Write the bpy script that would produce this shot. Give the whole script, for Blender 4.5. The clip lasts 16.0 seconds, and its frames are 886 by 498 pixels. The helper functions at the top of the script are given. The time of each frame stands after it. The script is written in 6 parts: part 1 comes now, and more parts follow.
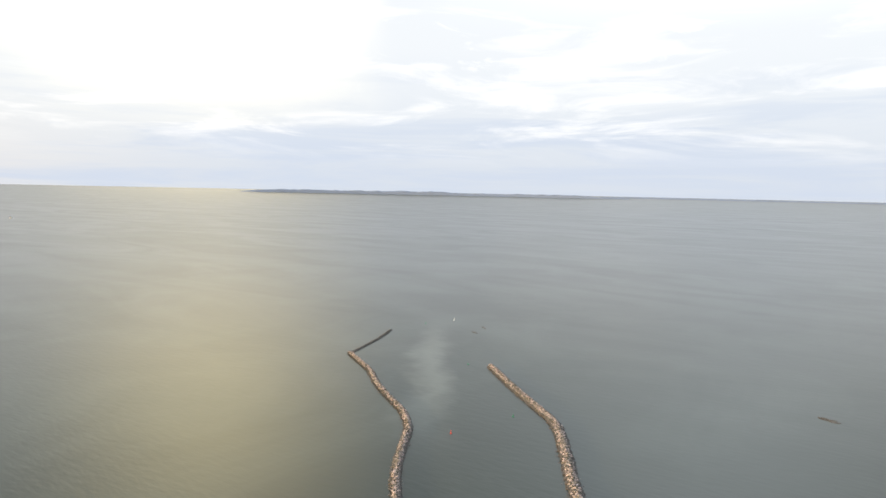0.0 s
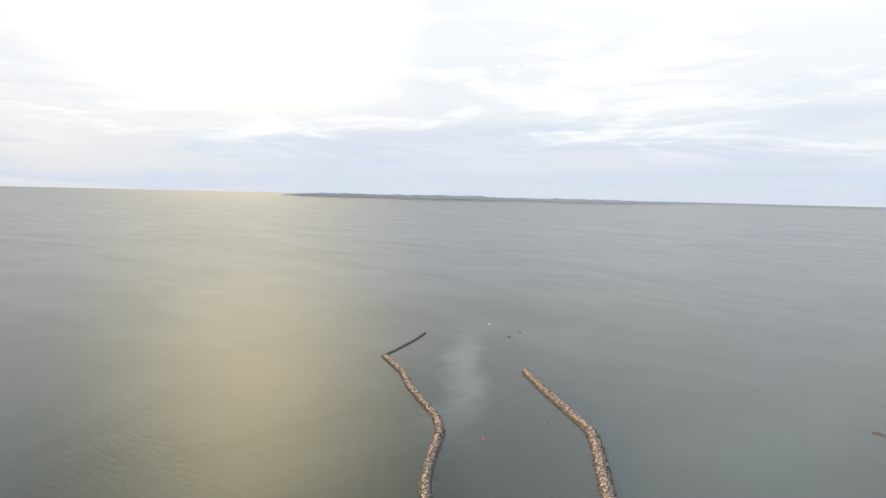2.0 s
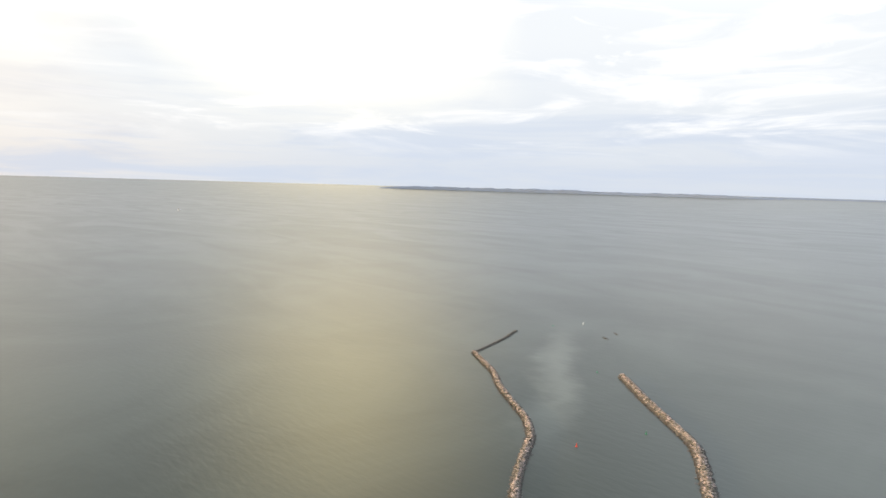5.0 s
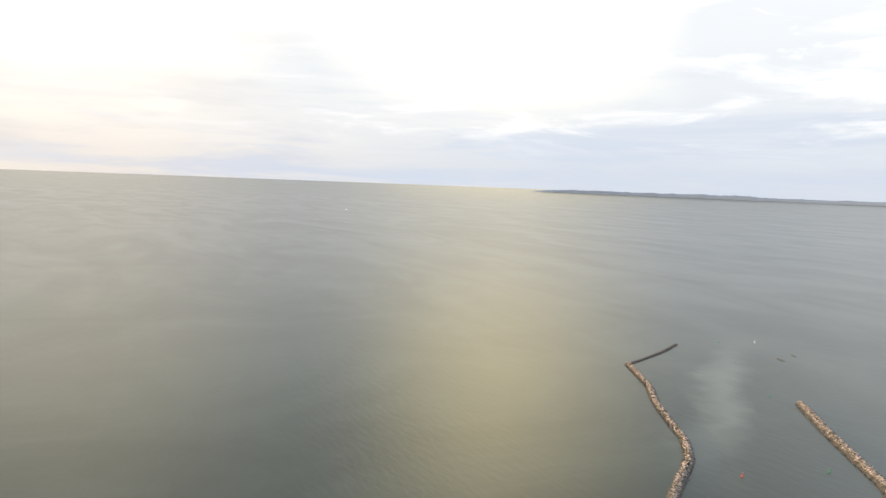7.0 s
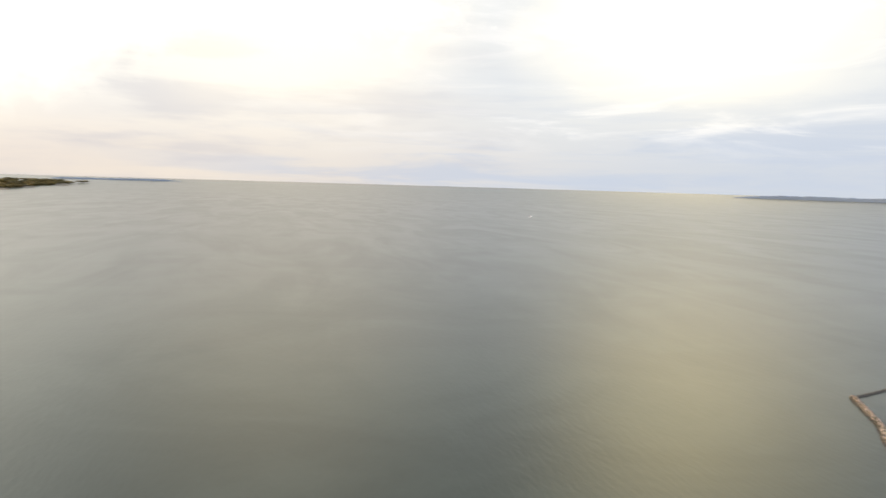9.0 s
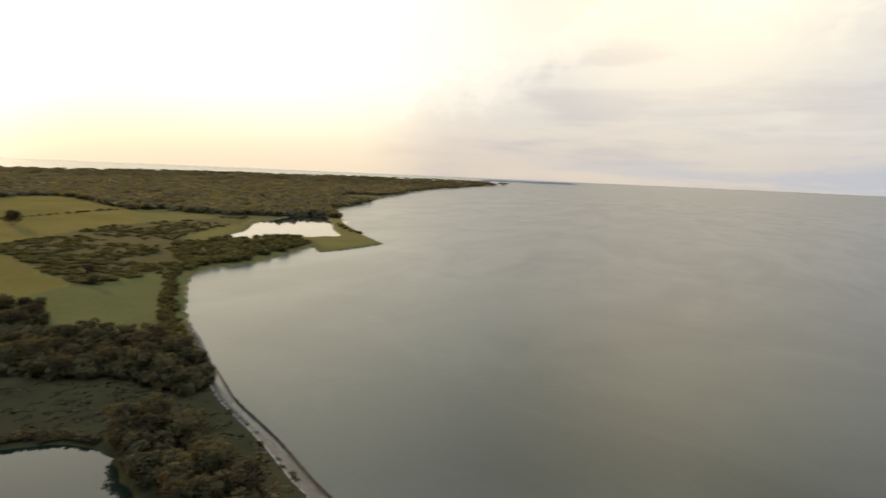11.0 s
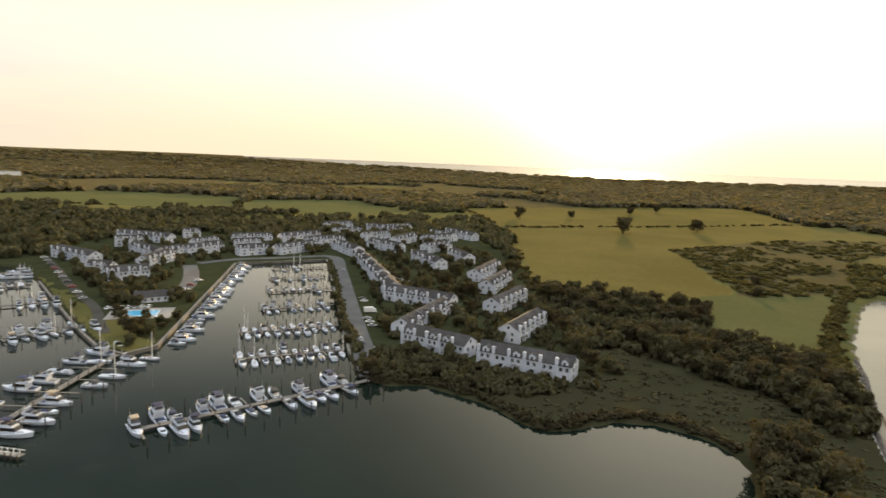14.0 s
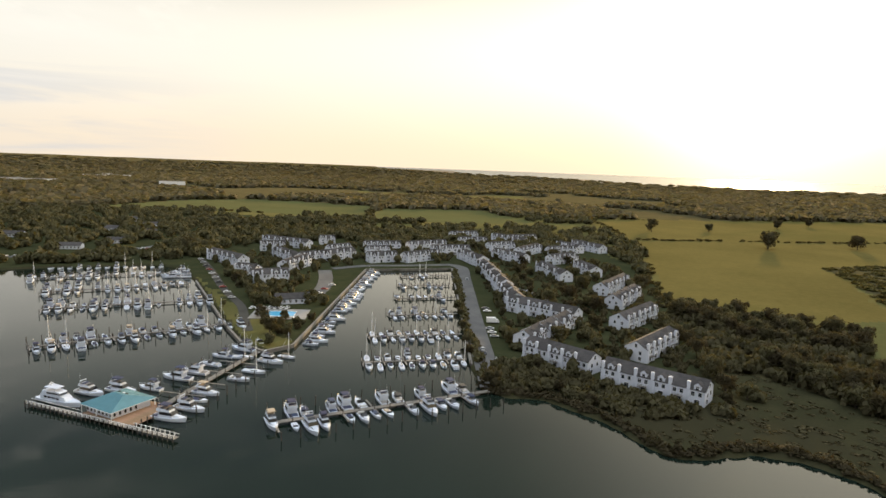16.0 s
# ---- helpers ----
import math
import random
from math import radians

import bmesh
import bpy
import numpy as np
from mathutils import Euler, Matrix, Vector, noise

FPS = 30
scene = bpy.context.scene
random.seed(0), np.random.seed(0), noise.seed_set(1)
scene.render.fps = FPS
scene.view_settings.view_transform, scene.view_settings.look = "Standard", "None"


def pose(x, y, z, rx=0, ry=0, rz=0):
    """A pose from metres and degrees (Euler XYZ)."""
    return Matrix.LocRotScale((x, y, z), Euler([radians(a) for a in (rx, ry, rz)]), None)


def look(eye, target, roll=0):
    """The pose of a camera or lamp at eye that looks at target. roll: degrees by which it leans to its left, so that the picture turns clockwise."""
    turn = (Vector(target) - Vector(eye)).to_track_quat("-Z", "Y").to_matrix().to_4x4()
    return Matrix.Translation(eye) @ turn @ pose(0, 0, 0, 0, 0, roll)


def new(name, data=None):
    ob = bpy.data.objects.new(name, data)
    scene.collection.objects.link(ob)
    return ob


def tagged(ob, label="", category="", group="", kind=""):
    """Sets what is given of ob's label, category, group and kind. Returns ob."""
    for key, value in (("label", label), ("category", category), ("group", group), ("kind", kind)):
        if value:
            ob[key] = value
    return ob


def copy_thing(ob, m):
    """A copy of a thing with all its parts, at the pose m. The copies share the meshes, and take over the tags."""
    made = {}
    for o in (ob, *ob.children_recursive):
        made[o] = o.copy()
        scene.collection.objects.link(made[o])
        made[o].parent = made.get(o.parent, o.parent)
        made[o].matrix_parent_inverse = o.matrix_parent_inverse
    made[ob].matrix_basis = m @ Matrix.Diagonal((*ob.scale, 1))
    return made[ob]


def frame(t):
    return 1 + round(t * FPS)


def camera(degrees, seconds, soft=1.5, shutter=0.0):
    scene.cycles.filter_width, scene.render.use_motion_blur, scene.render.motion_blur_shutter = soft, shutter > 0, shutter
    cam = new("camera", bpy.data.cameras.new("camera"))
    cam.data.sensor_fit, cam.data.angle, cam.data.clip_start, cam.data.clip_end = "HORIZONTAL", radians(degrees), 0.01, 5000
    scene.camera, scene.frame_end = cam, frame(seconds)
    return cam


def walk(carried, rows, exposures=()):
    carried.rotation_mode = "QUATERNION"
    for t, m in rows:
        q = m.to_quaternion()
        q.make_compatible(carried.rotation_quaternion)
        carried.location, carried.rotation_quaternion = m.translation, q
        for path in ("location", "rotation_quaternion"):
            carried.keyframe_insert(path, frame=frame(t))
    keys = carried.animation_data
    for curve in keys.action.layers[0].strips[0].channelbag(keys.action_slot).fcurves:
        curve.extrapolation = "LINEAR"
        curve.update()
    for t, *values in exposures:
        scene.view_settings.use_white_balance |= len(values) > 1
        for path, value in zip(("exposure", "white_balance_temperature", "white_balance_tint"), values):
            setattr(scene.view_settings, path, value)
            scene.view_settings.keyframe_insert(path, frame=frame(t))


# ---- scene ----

def aim(x, y, z, yaw, pitch, roll):
    """A flying camera's pose: heading, tilt and lean in degrees."""
    return pose(x, y, z, 0, 0, yaw) @ pose(0, 0, 0, 90 + pitch) @ pose(0, 0, 0, 0, 0, roll)


# seconds, x, y, z, heading, tilt, lean
FLIGHT = (
    (0.0, -12.02, -2.18, 83.71, -147.30, -5.38, 1.20),
    (0.5, -12.38, -2.95, 83.00, -145.96, -5.26, 1.15),
    (1.0, -12.65, -3.83, 82.73, -145.02, -5.15, 1.21),
    (1.5, -12.74, -4.56, 82.75, -144.56, -5.21, 1.33),
    (2.0, -11.89, -4.93, 82.71, -143.79, -5.06, 1.37),
    (2.5, -11.17, -5.08, 82.90, -143.32, -5.16, 1.50),
    (3.0, -10.46, -5.36, 83.33, -142.92, -5.21, 1.50),
    (3.2, -10.20, -5.55, 83.38, -142.79, -5.25, 1.50),
    (5.3, -6.74, -10.52, 82.92, -132.95, -5.92, 1.78),
    (5.5, -6.58, -10.72, 82.83, -131.21, -5.94, 1.89),
    (6.0, -6.11, -10.98, 82.74, -127.14, -6.08, 1.87),
    (6.5, -5.78, -11.14, 82.67, -123.91, -6.00, 1.92),
    (7.0, -5.86, -11.27, 82.47, -121.16, -6.04, 2.19),
    (7.5, -5.94, -11.55, 82.79, -118.09, -6.05, 1.91),
    (8.0, -6.14, -11.65, 83.02, -115.09, -6.03, 1.87),
    (8.2, -6.12, -11.54, 83.13, -113.51, -5.95, 1.80),
    (10.3, -3.94, -4.89, 84.01, -82.57, -6.56, 2.25),
    (10.5, -3.73, -4.24, 84.17, -78.85, -6.63, 2.43),
    (11.0, -3.14, -2.72, 84.57, -68.87, -6.89, 2.53),
    (11.5, -2.62, -1.73, 84.62, -58.68, -7.18, 2.88),
    (12.0, -2.15, -1.54, 84.54, -48.93, -7.44, 2.84),
    (12.5, -1.85, -1.34, 84.48, -38.81, -7.69, 2.79),
    (13.0, -1.27, -0.92, 83.89, -28.70, -7.81, 2.68),
    (13.5, -0.83, -0.54, 83.62, -18.44, -8.01, 2.51),
    (14.0, -0.43, -0.24, 83.54, -11.64, -8.04, 2.27),
    (14.5, -0.32, -0.07, 83.60, -7.49, -7.95, 2.22),
    (15.0, -0.29, 0.20, 83.82, -3.89, -7.90, 2.23),
    (15.5, -0.37, 0.07, 83.87, -1.50, -7.77, 2.18),
    (16.0, 0.00, -0.00, 84.00, 0.00, -7.56, 2.08),
)
cam = camera(71.12, 16.0, soft=1.5, shutter=0.4)
walk(cam, [(r[0], aim(*r[1:])) for r in FLIGHT], exposures=[(0, 0.48, 6450, 10), (8.2, 0.48, 6500, 10), (10.3, 0.06, 6600, 10), (12.0, 0.14, 7150, 10), (13.5, 0.34, 7300, 10), (16, 0.32, 7000, 10)])

# ---- sky and sun ----
SUN_AZ, SUN_EL = 26.6, 7.5          # degrees clockwise from +y, and above the horizon
SUN_DIR = Vector((math.sin(radians(SUN_AZ)) * math.cos(radians(SUN_EL)),
                  math.cos(radians(SUN_AZ)) * math.cos(radians(SUN_EL)), math.sin(radians(SUN_EL))))


class Nodes:
    """A small builder for node trees."""

    def __init__(self, tree):
        self.tree = tree
        tree.nodes.clear()

    def add(self, kind, settings=None, **sockets):
        n = self.tree.nodes.new(kind)
        for k, v in (settings or {}).items():
            setattr(n, k, v)
        for k, v in sockets.items():
            key = int(k[1:]) if k[0] == "i" and k[1:].isdigit() else k.replace("_", " ")
            self.put(n.inputs[key], v)
        return n

    def put(self, socket, v):
        if isinstance(v, bpy.types.NodeSocket):
            self.tree.links.new(v, socket)
        else:
            socket.default_value = v

    def math(self, op, a, b=0.0, c=0.0, clamp=False):
        return self.add("ShaderNodeMath", {"operation": op, "use_clamp": clamp}, i0=a, i1=b, i2=c).outputs[0]

    def vec(self, op, a, b=(0, 0, 0)):
        n = self.add("ShaderNodeVectorMath", {"operation": op}, i0=a, i1=b)
        return n.outputs["Value"] if op in ("DOT_PRODUCT", "LENGTH") else n.outputs[0]

    def mix(self, f, a, b, blend="MIX"):
        n = self.add("ShaderNodeMix", {"data_type": "RGBA", "blend_type": blend})
        for s, v in ((n.inputs[0], f), (n.inputs[6], a), (n.inputs[7], b)):
            self.put(s, (*v, 1) if isinstance(v, tuple) and len(v) == 3 else v)
        return n.outputs[2]

    def span(self, v, a, b, lo=0.0, hi=1.0, smooth=True):
        n = self.add("ShaderNodeMapRange", {"interpolation_type": "SMOOTHSTEP" if smooth else "LINEAR"}, i0=v, i1=a, i2=b, i3=lo, i4=hi)
        return n.outputs[0]

    def noise(self, v, scale, detail=3.0, rough=0.5, warp=0.0):
        return self.add("ShaderNodeTexNoise", None, Vector=v, Scale=scale, Detail=detail, Roughness=rough, Distortion=warp).outputs[0]

    def stretch(self, v, s, loc=(0, 0, 0)):
        return self.add("ShaderNodeMapping", None, Vector=v, Scale=s, Location=loc).outputs[0]


def make_sky():
    w = bpy.data.worlds.new("evening_sky")
    w.use_nodes = True
    scene.world = w
    n = Nodes(w.node_tree)
    d = n.add("ShaderNodeTexCoord").outputs["Generated"]
    xyz = n.add("ShaderNodeSeparateXYZ", None, i0=d).outputs
    up = xyz[2]
    air = n.add("ShaderNodeTexSky", {"sky_type": "NISHITA", "sun_disc": False, "sun_elevation": radians(SUN_EL),
                                     "sun_rotation": radians(SUN_AZ), "dust_density": 4.0}).outputs[0]
    toward = n.vec("DOT_PRODUCT", d, tuple(SUN_DIR))
    near_sun = n.math("MAXIMUM", toward, 0.0)
    tight = n.math("POWER", near_sun, 130.0)
    wide = n.math("POWER", near_sun, 11.0)
    half = n.span(toward, -0.35, 0.95)
    az = n.math("ARCTAN2", xyz[0], xyz[1])

    def sector(a, width):
        """1 in the middle of a stretch of the horizon, fading to 0."""
        off = n.math("ABSOLUTE", n.math("SUBTRACT", az, radians(a)))
        return n.span(off, radians(width), 0.0)

    def times(*f):
        out = f[0]
        for g in f[1:]:
            out = n.math("MULTIPLY", out, g)
        return out

    # thin high overcast, paler upwards, blue grey at the horizon away from the sun
    cool = n.mix(n.span(up, -0.01, 0.24), (0.56, 0.60, 0.66), (0.71, 0.73, 0.75))
    warm = n.mix(n.span(up, 0.0, 0.16), (0.90, 0.77, 0.60), (0.86, 0.85, 0.79))
    col = n.mix(half, cool, warm)
    # clearer, deeper sky overhead, paler on the sun's side
    south = n.math("SUBTRACT", up, n.span(xyz[1], 0.3, -0.2, 0.0, 0.10))
    high = n.mix(sector(46.0, 42.0), (0.16, 0.19, 0.22), (1.9, 1.92, 1.78))
    col = n.mix(n.span(south, 0.17, 0.40), col, high)
    # and a brighter zenith, out of view, added to light the land
    col = n.mix(n.span(up, 0.62, 0.92), col, (1.80, 2.05, 2.40))
    # bright haze on the bay's side of the sun
    col = n.mix(times(sector(52.0, 38.0), n.span(up, 0.62, 0.30), n.span(up, -0.06, 0.10)), col, n.mix(n.span(up, 0.0, 0.16), (1.10, 0.93, 0.70), (1.40, 1.32, 1.10)))
    # layered cloud: long blue-grey streaks near the horizon, wisps higher up
    streak = n.noise(n.stretch(d, (1.6, 1.6, 17.0)), 1.5, 6.0, 0.58, 0.5)
    veil = times(n.span(streak, 0.42, 0.62), n.span(up, 0.22, 0.05), n.span(toward, 0.80, 0.3, 0.0, 0.85))
    col = n.mix(veil, col, (0.52, 0.575, 0.67))
    pale = n.noise(n.stretch(d, (2.0, 2.0, 12.0), (1.7, 4.2, 0.9)), 1.9, 6.0, 0.6, 0.8)
    col = n.mix(times(n.span(pale, 0.46, 0.70), n.span(up, 0.03, 0.10), n.span(toward, 0.8, 0.2, 0.0, 0.7)), col, (0.90, 0.885, 0.865))
    puffs = n.noise(n.stretch(d, (2.6, 2.6, 7.0), (3.1, 0.4, 0.2)), 3.2, 8.0, 0.62, 0.6)
    col = n.mix(times(n.span(puffs, 0.54, 0.66), n.span(up, 0.13, 0.24), n.span(toward, 0.9, 0.3, 0.0, 0.6)), col, (0.97, 0.95, 0.90))
    # a grey cloud bank over the bay whose sunlit ragged tops rise away from the sun
    lump = n.noise(n.stretch(d, (1.0, 1.0, 1.2)), 11.0, 9.0, 0.60, 0.2)
    big_lump = n.noise(d, 4.2, 3.0)
    crest = n.math("ADD", n.span(az, radians(63), radians(84), 0.10, 0.27, smooth=False), n.math("MULTIPLY", n.math("SUBTRACT", lump, 0.5), 0.16))
    crest = n.math("ADD", crest, n.math("MULTIPLY", n.math("SUBTRACT", big_lump, 0.5), 0.14))
    below = n.math("SUBTRACT", crest, up)
    bank = times(n.span(az, radians(60), radians(70)), n.span(az, radians(116), radians(94)))
    body = times(bank, n.span(below, -0.004, 0.02), n.span(below, 0.32, 0.06, 0.25, 0.55))
    col = n.mix(body, col, n.mix(n.span(up, 0.0, 0.2), (0.56, 0.535, 0.56), (0.70, 0.69, 0.69)))
    rim = times(bank, n.span(below, -0.004, 0.006), n.span(below, 0.085, 0.012), n.span(lump, 0.40, 0.56))
    col = n.mix(n.math("MULTIPLY", rim, 0.95), col, (1.02, 0.97, 0.88))
    shade = times(n.span(n.noise(n.stretch(d, (1.3, 1.3, 9.0)), 3.0, 5.0), 0.45, 0.65), bank, n.span(below, 0.02, 0.10))
    col = n.mix(n.math("MULTIPLY", shade, 0.5), col, (0.50, 0.50, 0.55))
    # bright columns added high in the sky to make glints on the bay
    ragged = n.math("MULTIPLY", n.math("SUBTRACT", n.noise(d, 5.0, 4.0), 0.5), 0.16)
    for a, width, lo, hi, gain, tint in ((126.0, 17.0, 0.05, 0.46, 1.0, (3.1, 2.55, 1.40)), (90.0, 20.0, -0.02, 0.40, 0.7, (1.7, 1.45, 1.02)), (176.0, 38.0, 0.22, 0.5, 0.8, (2.2, 2.4, 2.55))):
        off = n.math("ABSOLUTE", n.math("SUBTRACT", n.math("ADD", n.math("ABSOLUTE", az), ragged), radians(a)))
        f = times(n.span(off, radians(width), 0.0), n.span(up, lo, hi), n.span(up, 0.72, 0.36), n.span(xyz[0], -0.2, 0.1))
        col = n.mix(n.math("MULTIPLY", f, gain), col, tint)
    # the sun's glow in the haze
    glow = n.mix(1.0, n.mix(times(wide, n.span(up, 0.02, 0.20, 0.1, 1.0)), (0, 0, 0), (0.50, 0.43, 0.28)), n.mix(tight, (0, 0, 0), (1.1, 0.98, 0.72)), "ADD")
    col = n.mix(1.0, col, glow, "ADD")
    hazy = n.add("ShaderNodeBackground", None, Color=col, Strength=1.02).outputs[0]
    clear = n.add("ShaderNodeBackground", None, Color=air, Strength=0.08).outputs[0]
    both = n.add("ShaderNodeMixShader", None, i0=0.90, i1=clear, i2=hazy).outputs[0]
    n.add("ShaderNodeOutputWorld", None, Surface=both)


make_sky()
lamp = bpy.data.lights.new("sun", "SUN")
lamp.energy, lamp.angle, lamp.color = 5.0, radians(3.0), (1.0, 0.70, 0.36)
sun = new("sun", lamp)
sun.matrix_world = look(SUN_DIR * 1000, (0, 0, 0))

# ---- materials ----
def material(name):
    m = bpy.data.materials.new(name)
    m.use_nodes = True
    return m, Nodes(m.node_tree)


def finish(n, color, rough=0.8, bump=None, strength=0.3, distance=0.1, **more):
    b = n.add("ShaderNodeBsdfPrincipled", None, Base_Color=color if not isinstance(color, tuple) else (*color[:3], 1), Roughness=rough)
    for k, v in more.items():
        n.put(b.inputs[k.replace("_", " ")], v)
    if bump is not None:
        n.put(b.inputs["Normal"], n.add("ShaderNodeBump", None, Strength=strength, Distance=distance, Height=bump).outputs[0])
    n.add("ShaderNodeOutputMaterial", None, Surface=b.outputs[0])


def position(n):
    return n.add("ShaderNodeNewGeometry").outputs["Position"]


def local(n):
    return n.add("ShaderNodeTexCoord").outputs["Object"]


def mottled(name, dark, light, scale, fine, rough=0.9, bump=0.3, distance=0.1, world=False, by_object=0.0, by_island=0.0, metal=0.0, patch=None, gloss=0.5, haze_sheen=0.0):
    """Two scales of colour variation and a fine relief."""
    m, n = material(name)
    p = position(n) if world else local(n)
    big, small = n.noise(p, scale, 4.0, 0.6), n.noise(p, fine, 4.0, 0.65)
    f = n.math("ADD", n.math("MULTIPLY", n.span(big, 0.3, 0.7), 0.6), n.math("MULTIPLY", n.span(small, 0.3, 0.7), 0.4))
    col = n.mix(f, dark, light)
    if patch:
        col = n.mix(n.math("MULTIPLY", n.span(n.noise(p, scale * 0.31, 5.0, 0.65, 0.6), 0.50, 0.62), 0.8), col, patch)
    for how, amount in (("obj", by_object), ("isl", by_island)):
        if amount:
            r = n.add("ShaderNodeObjectInfo").outputs["Random"] if how == "obj" else n.add("ShaderNodeNewGeometry").outputs["Random Per Island"]
            v = n.span(r, 0.0, 1.0, 1.0 - amount, 1.0 + amount, smooth=False)
            col = n.add("ShaderNodeHueSaturation", None, Value=v, Color=col, Hue=n.span(r, 0.0, 1.0, 0.5 + 0.05 * amount, 0.5 - 0.06 * amount, smooth=False)).outputs[0]
    # yellow-tinted sheen imitates the sunlit haze over open ground
    more = dict(Sheen_Weight=haze_sheen, Sheen_Roughness=0.5, Sheen_Tint=(1.0, 0.84, 0.42, 1)) if haze_sheen else {}
    finish(n, col, rough, small, bump, distance, Metallic=metal, Specular_IOR_Level=gloss, **more)
    return m


def water_material(name, wave, rough, steepest, share, body, ripple, plume=False):
    m, n = material(name)
    p = position(n)
    long_wave = n.noise(n.stretch(p, (0.05, 0.11, 1.0)), 1.0, 3.0, 0.5)
    chop = n.noise(n.stretch(p, (0.17, 0.42, 1.0)), 1.0, 2.0, 0.5)
    h = n.math("ADD", n.math("MULTIPLY", long_wave, 0.4), n.math("MULTIPLY", chop, 1.3))
    silt = n.noise(n.stretch(p, (0.012, 0.008, 1.0)), 1.0, 5.0, 0.6, 0.8)
    col = n.mix(n.span(silt, 0.42, 0.66), body, tuple(c * 1.25 for c in body))
    if plume:
        # cloudy outflow between the breakwaters
        q = n.vec("SUBTRACT", p, (150.0, -246.0, 0.0))
        along, across = n.vec("DOT_PRODUCT", q, (0.52, -0.854, 0.0)), n.vec("DOT_PRODUCT", q, (0.854, 0.52, 0.0))
        bend = n.math("MULTIPLY", n.math("SUBTRACT", n.noise(p, 0.018, 4.0, 0.6), 0.5), 46.0)
        f = n.math("MULTIPLY", n.span(n.math("ABSOLUTE", n.math("ADD", across, bend)), 15.0, 0.0), n.span(n.math("ABSOLUTE", along), 120.0, 20.0))
        col = n.mix(n.math("MULTIPLY", f, 0.6), col, (0.15, 0.158, 0.138))
    slick = n.noise(n.stretch(p, (0.004, 0.011, 1.0)), 1.0, 5.0, 0.6, 1.2)
    # small waves at two steepnesses
    normal = n.add("ShaderNodeBump", None, Strength=ripple, Distance=wave, Height=h).outputs[0]
    tint = n.span(slick, 0.35, 0.7, 0.92, 1.08)
    flat, steep = (n.add("ShaderNodeBsdfPrincipled", None, Base_Color=col, Roughness=n.math("MULTIPLY", tint, k), IOR=1.333, Normal=normal).outputs[0] for k in (rough, steepest))
    n.add("ShaderNodeOutputMaterial", None, Surface=n.add("ShaderNodeMixShader", None, i0=share, i1=flat, i2=steep).outputs[0])
    return m


BAY = water_material("bay_water", 0.35, 0.18, 0.33, 0.5, (0.040, 0.047, 0.040), 0.15, True)
CALM = water_material("calm_water", 0.08, 0.035, 0.11, 0.12, (0.007, 0.013, 0.010), 0.10)
MEADOW = mottled("meadow_grass", (0.055, 0.058, 0.022), (0.092, 0.090, 0.034), 0.012, 0.35, world=True, distance=0.3, patch=(0.084, 0.074, 0.030), gloss=0.0, haze_sheen=0.05)
CROP = mottled("crop_field", (0.060, 0.055, 0.018), (0.100, 0.086, 0.029), 0.008, 0.25, world=True, distance=0.4, patch=(0.056, 0.058, 0.018), gloss=0.0, haze_sheen=0.05)
PASTURE = mottled("green_pasture", (0.056, 0.064, 0.026), (0.084, 0.088, 0.038), 0.010, 0.30, world=True, distance=0.3, patch=(0.068, 0.080, 0.034), gloss=0.0, haze_sheen=0.03)
WOODFLOOR = mottled("woodland_floor", (0.036, 0.034, 0.018), (0.062, 0.057, 0.030), 0.03, 0.4, world=True, distance=0.4, gloss=0.0, haze_sheen=0.05)
MARSH = mottled("marsh_grass", (0.024, 0.025, 0.014), (0.044, 0.043, 0.023), 0.05, 0.8, world=True, distance=0.3, patch=(0.032, 0.030, 0.018), gloss=0.0, haze_sheen=0.01)
LAWN = mottled("mown_lawn", (0.026, 0.032, 0.016), (0.046, 0.048, 0.024), 0.06, 1.2, world=True, distance=0.08, gloss=0.0)
SHORE = mottled("muddy_shore", (0.06, 0.05, 0.036), (0.12, 0.10, 0.075), 0.15, 1.5, world=True, distance=0.1)
WETMUD = mottled("wet_tidal_mud", (0.030, 0.025, 0.019), (0.075, 0.062, 0.048), 0.22, 1.1, world=True, rough=0.45, bump=0.6, distance=0.12, patch=(0.022, 0.020, 0.014), gloss=0.3)
ASPHALT = mottled("worn_asphalt", (0.075, 0.076, 0.078), (0.13, 0.128, 0.126), 0.08, 2.0, world=True, distance=0.02, rough=0.95, gloss=0.1)
# surface of the pool lane, darker than the asphalt
DARKLANE = mottled("dark_lane", (0.040, 0.038, 0.034), (0.072, 0.068, 0.060), 0.1, 2.5, world=True, rough=0.95, distance=0.03, gloss=0.1)

# ---- the lie of the land (plan outlines, metres) ----
BAY_SHORE = [(105.6, 26.4), (120, 60), (133.2, 85.2), (150, 110.4), (169.2, 141.6), (199.2, 180), (230.4, 216), (268.8, 258),
    (333.6, 318), (366, 343.2), (394.8, 350.4), (439.2, 342), (512.4, 357.6), (562.8, 366), (532.8, 338.4), (565.2, 328.8),
    (598.8, 324), (645.6, 321.6), (717.6, 388.8), (846, 492), (957.6, 568.8), (1084.8, 663.6), (1192.8, 704.4), (1522.8, 806.4),
    (1818, 912), (2419.2, 1086), (2980.3, 1234), (3347.9, 1223.5), (3648.3, 1219.7), (4198.1, 1132.6)]
FAR_EDGE = [(4200, 1500), (3828, 2210), (3294, 2764), (2777, 3084), (2181, 3233), (1657, 3397), (1205, 3709), (738, 4185), (155, 4447), (-491, 4674),
            (-600, 5200), (-5200, 5200), (-5200, -700), (-1080, -600)]
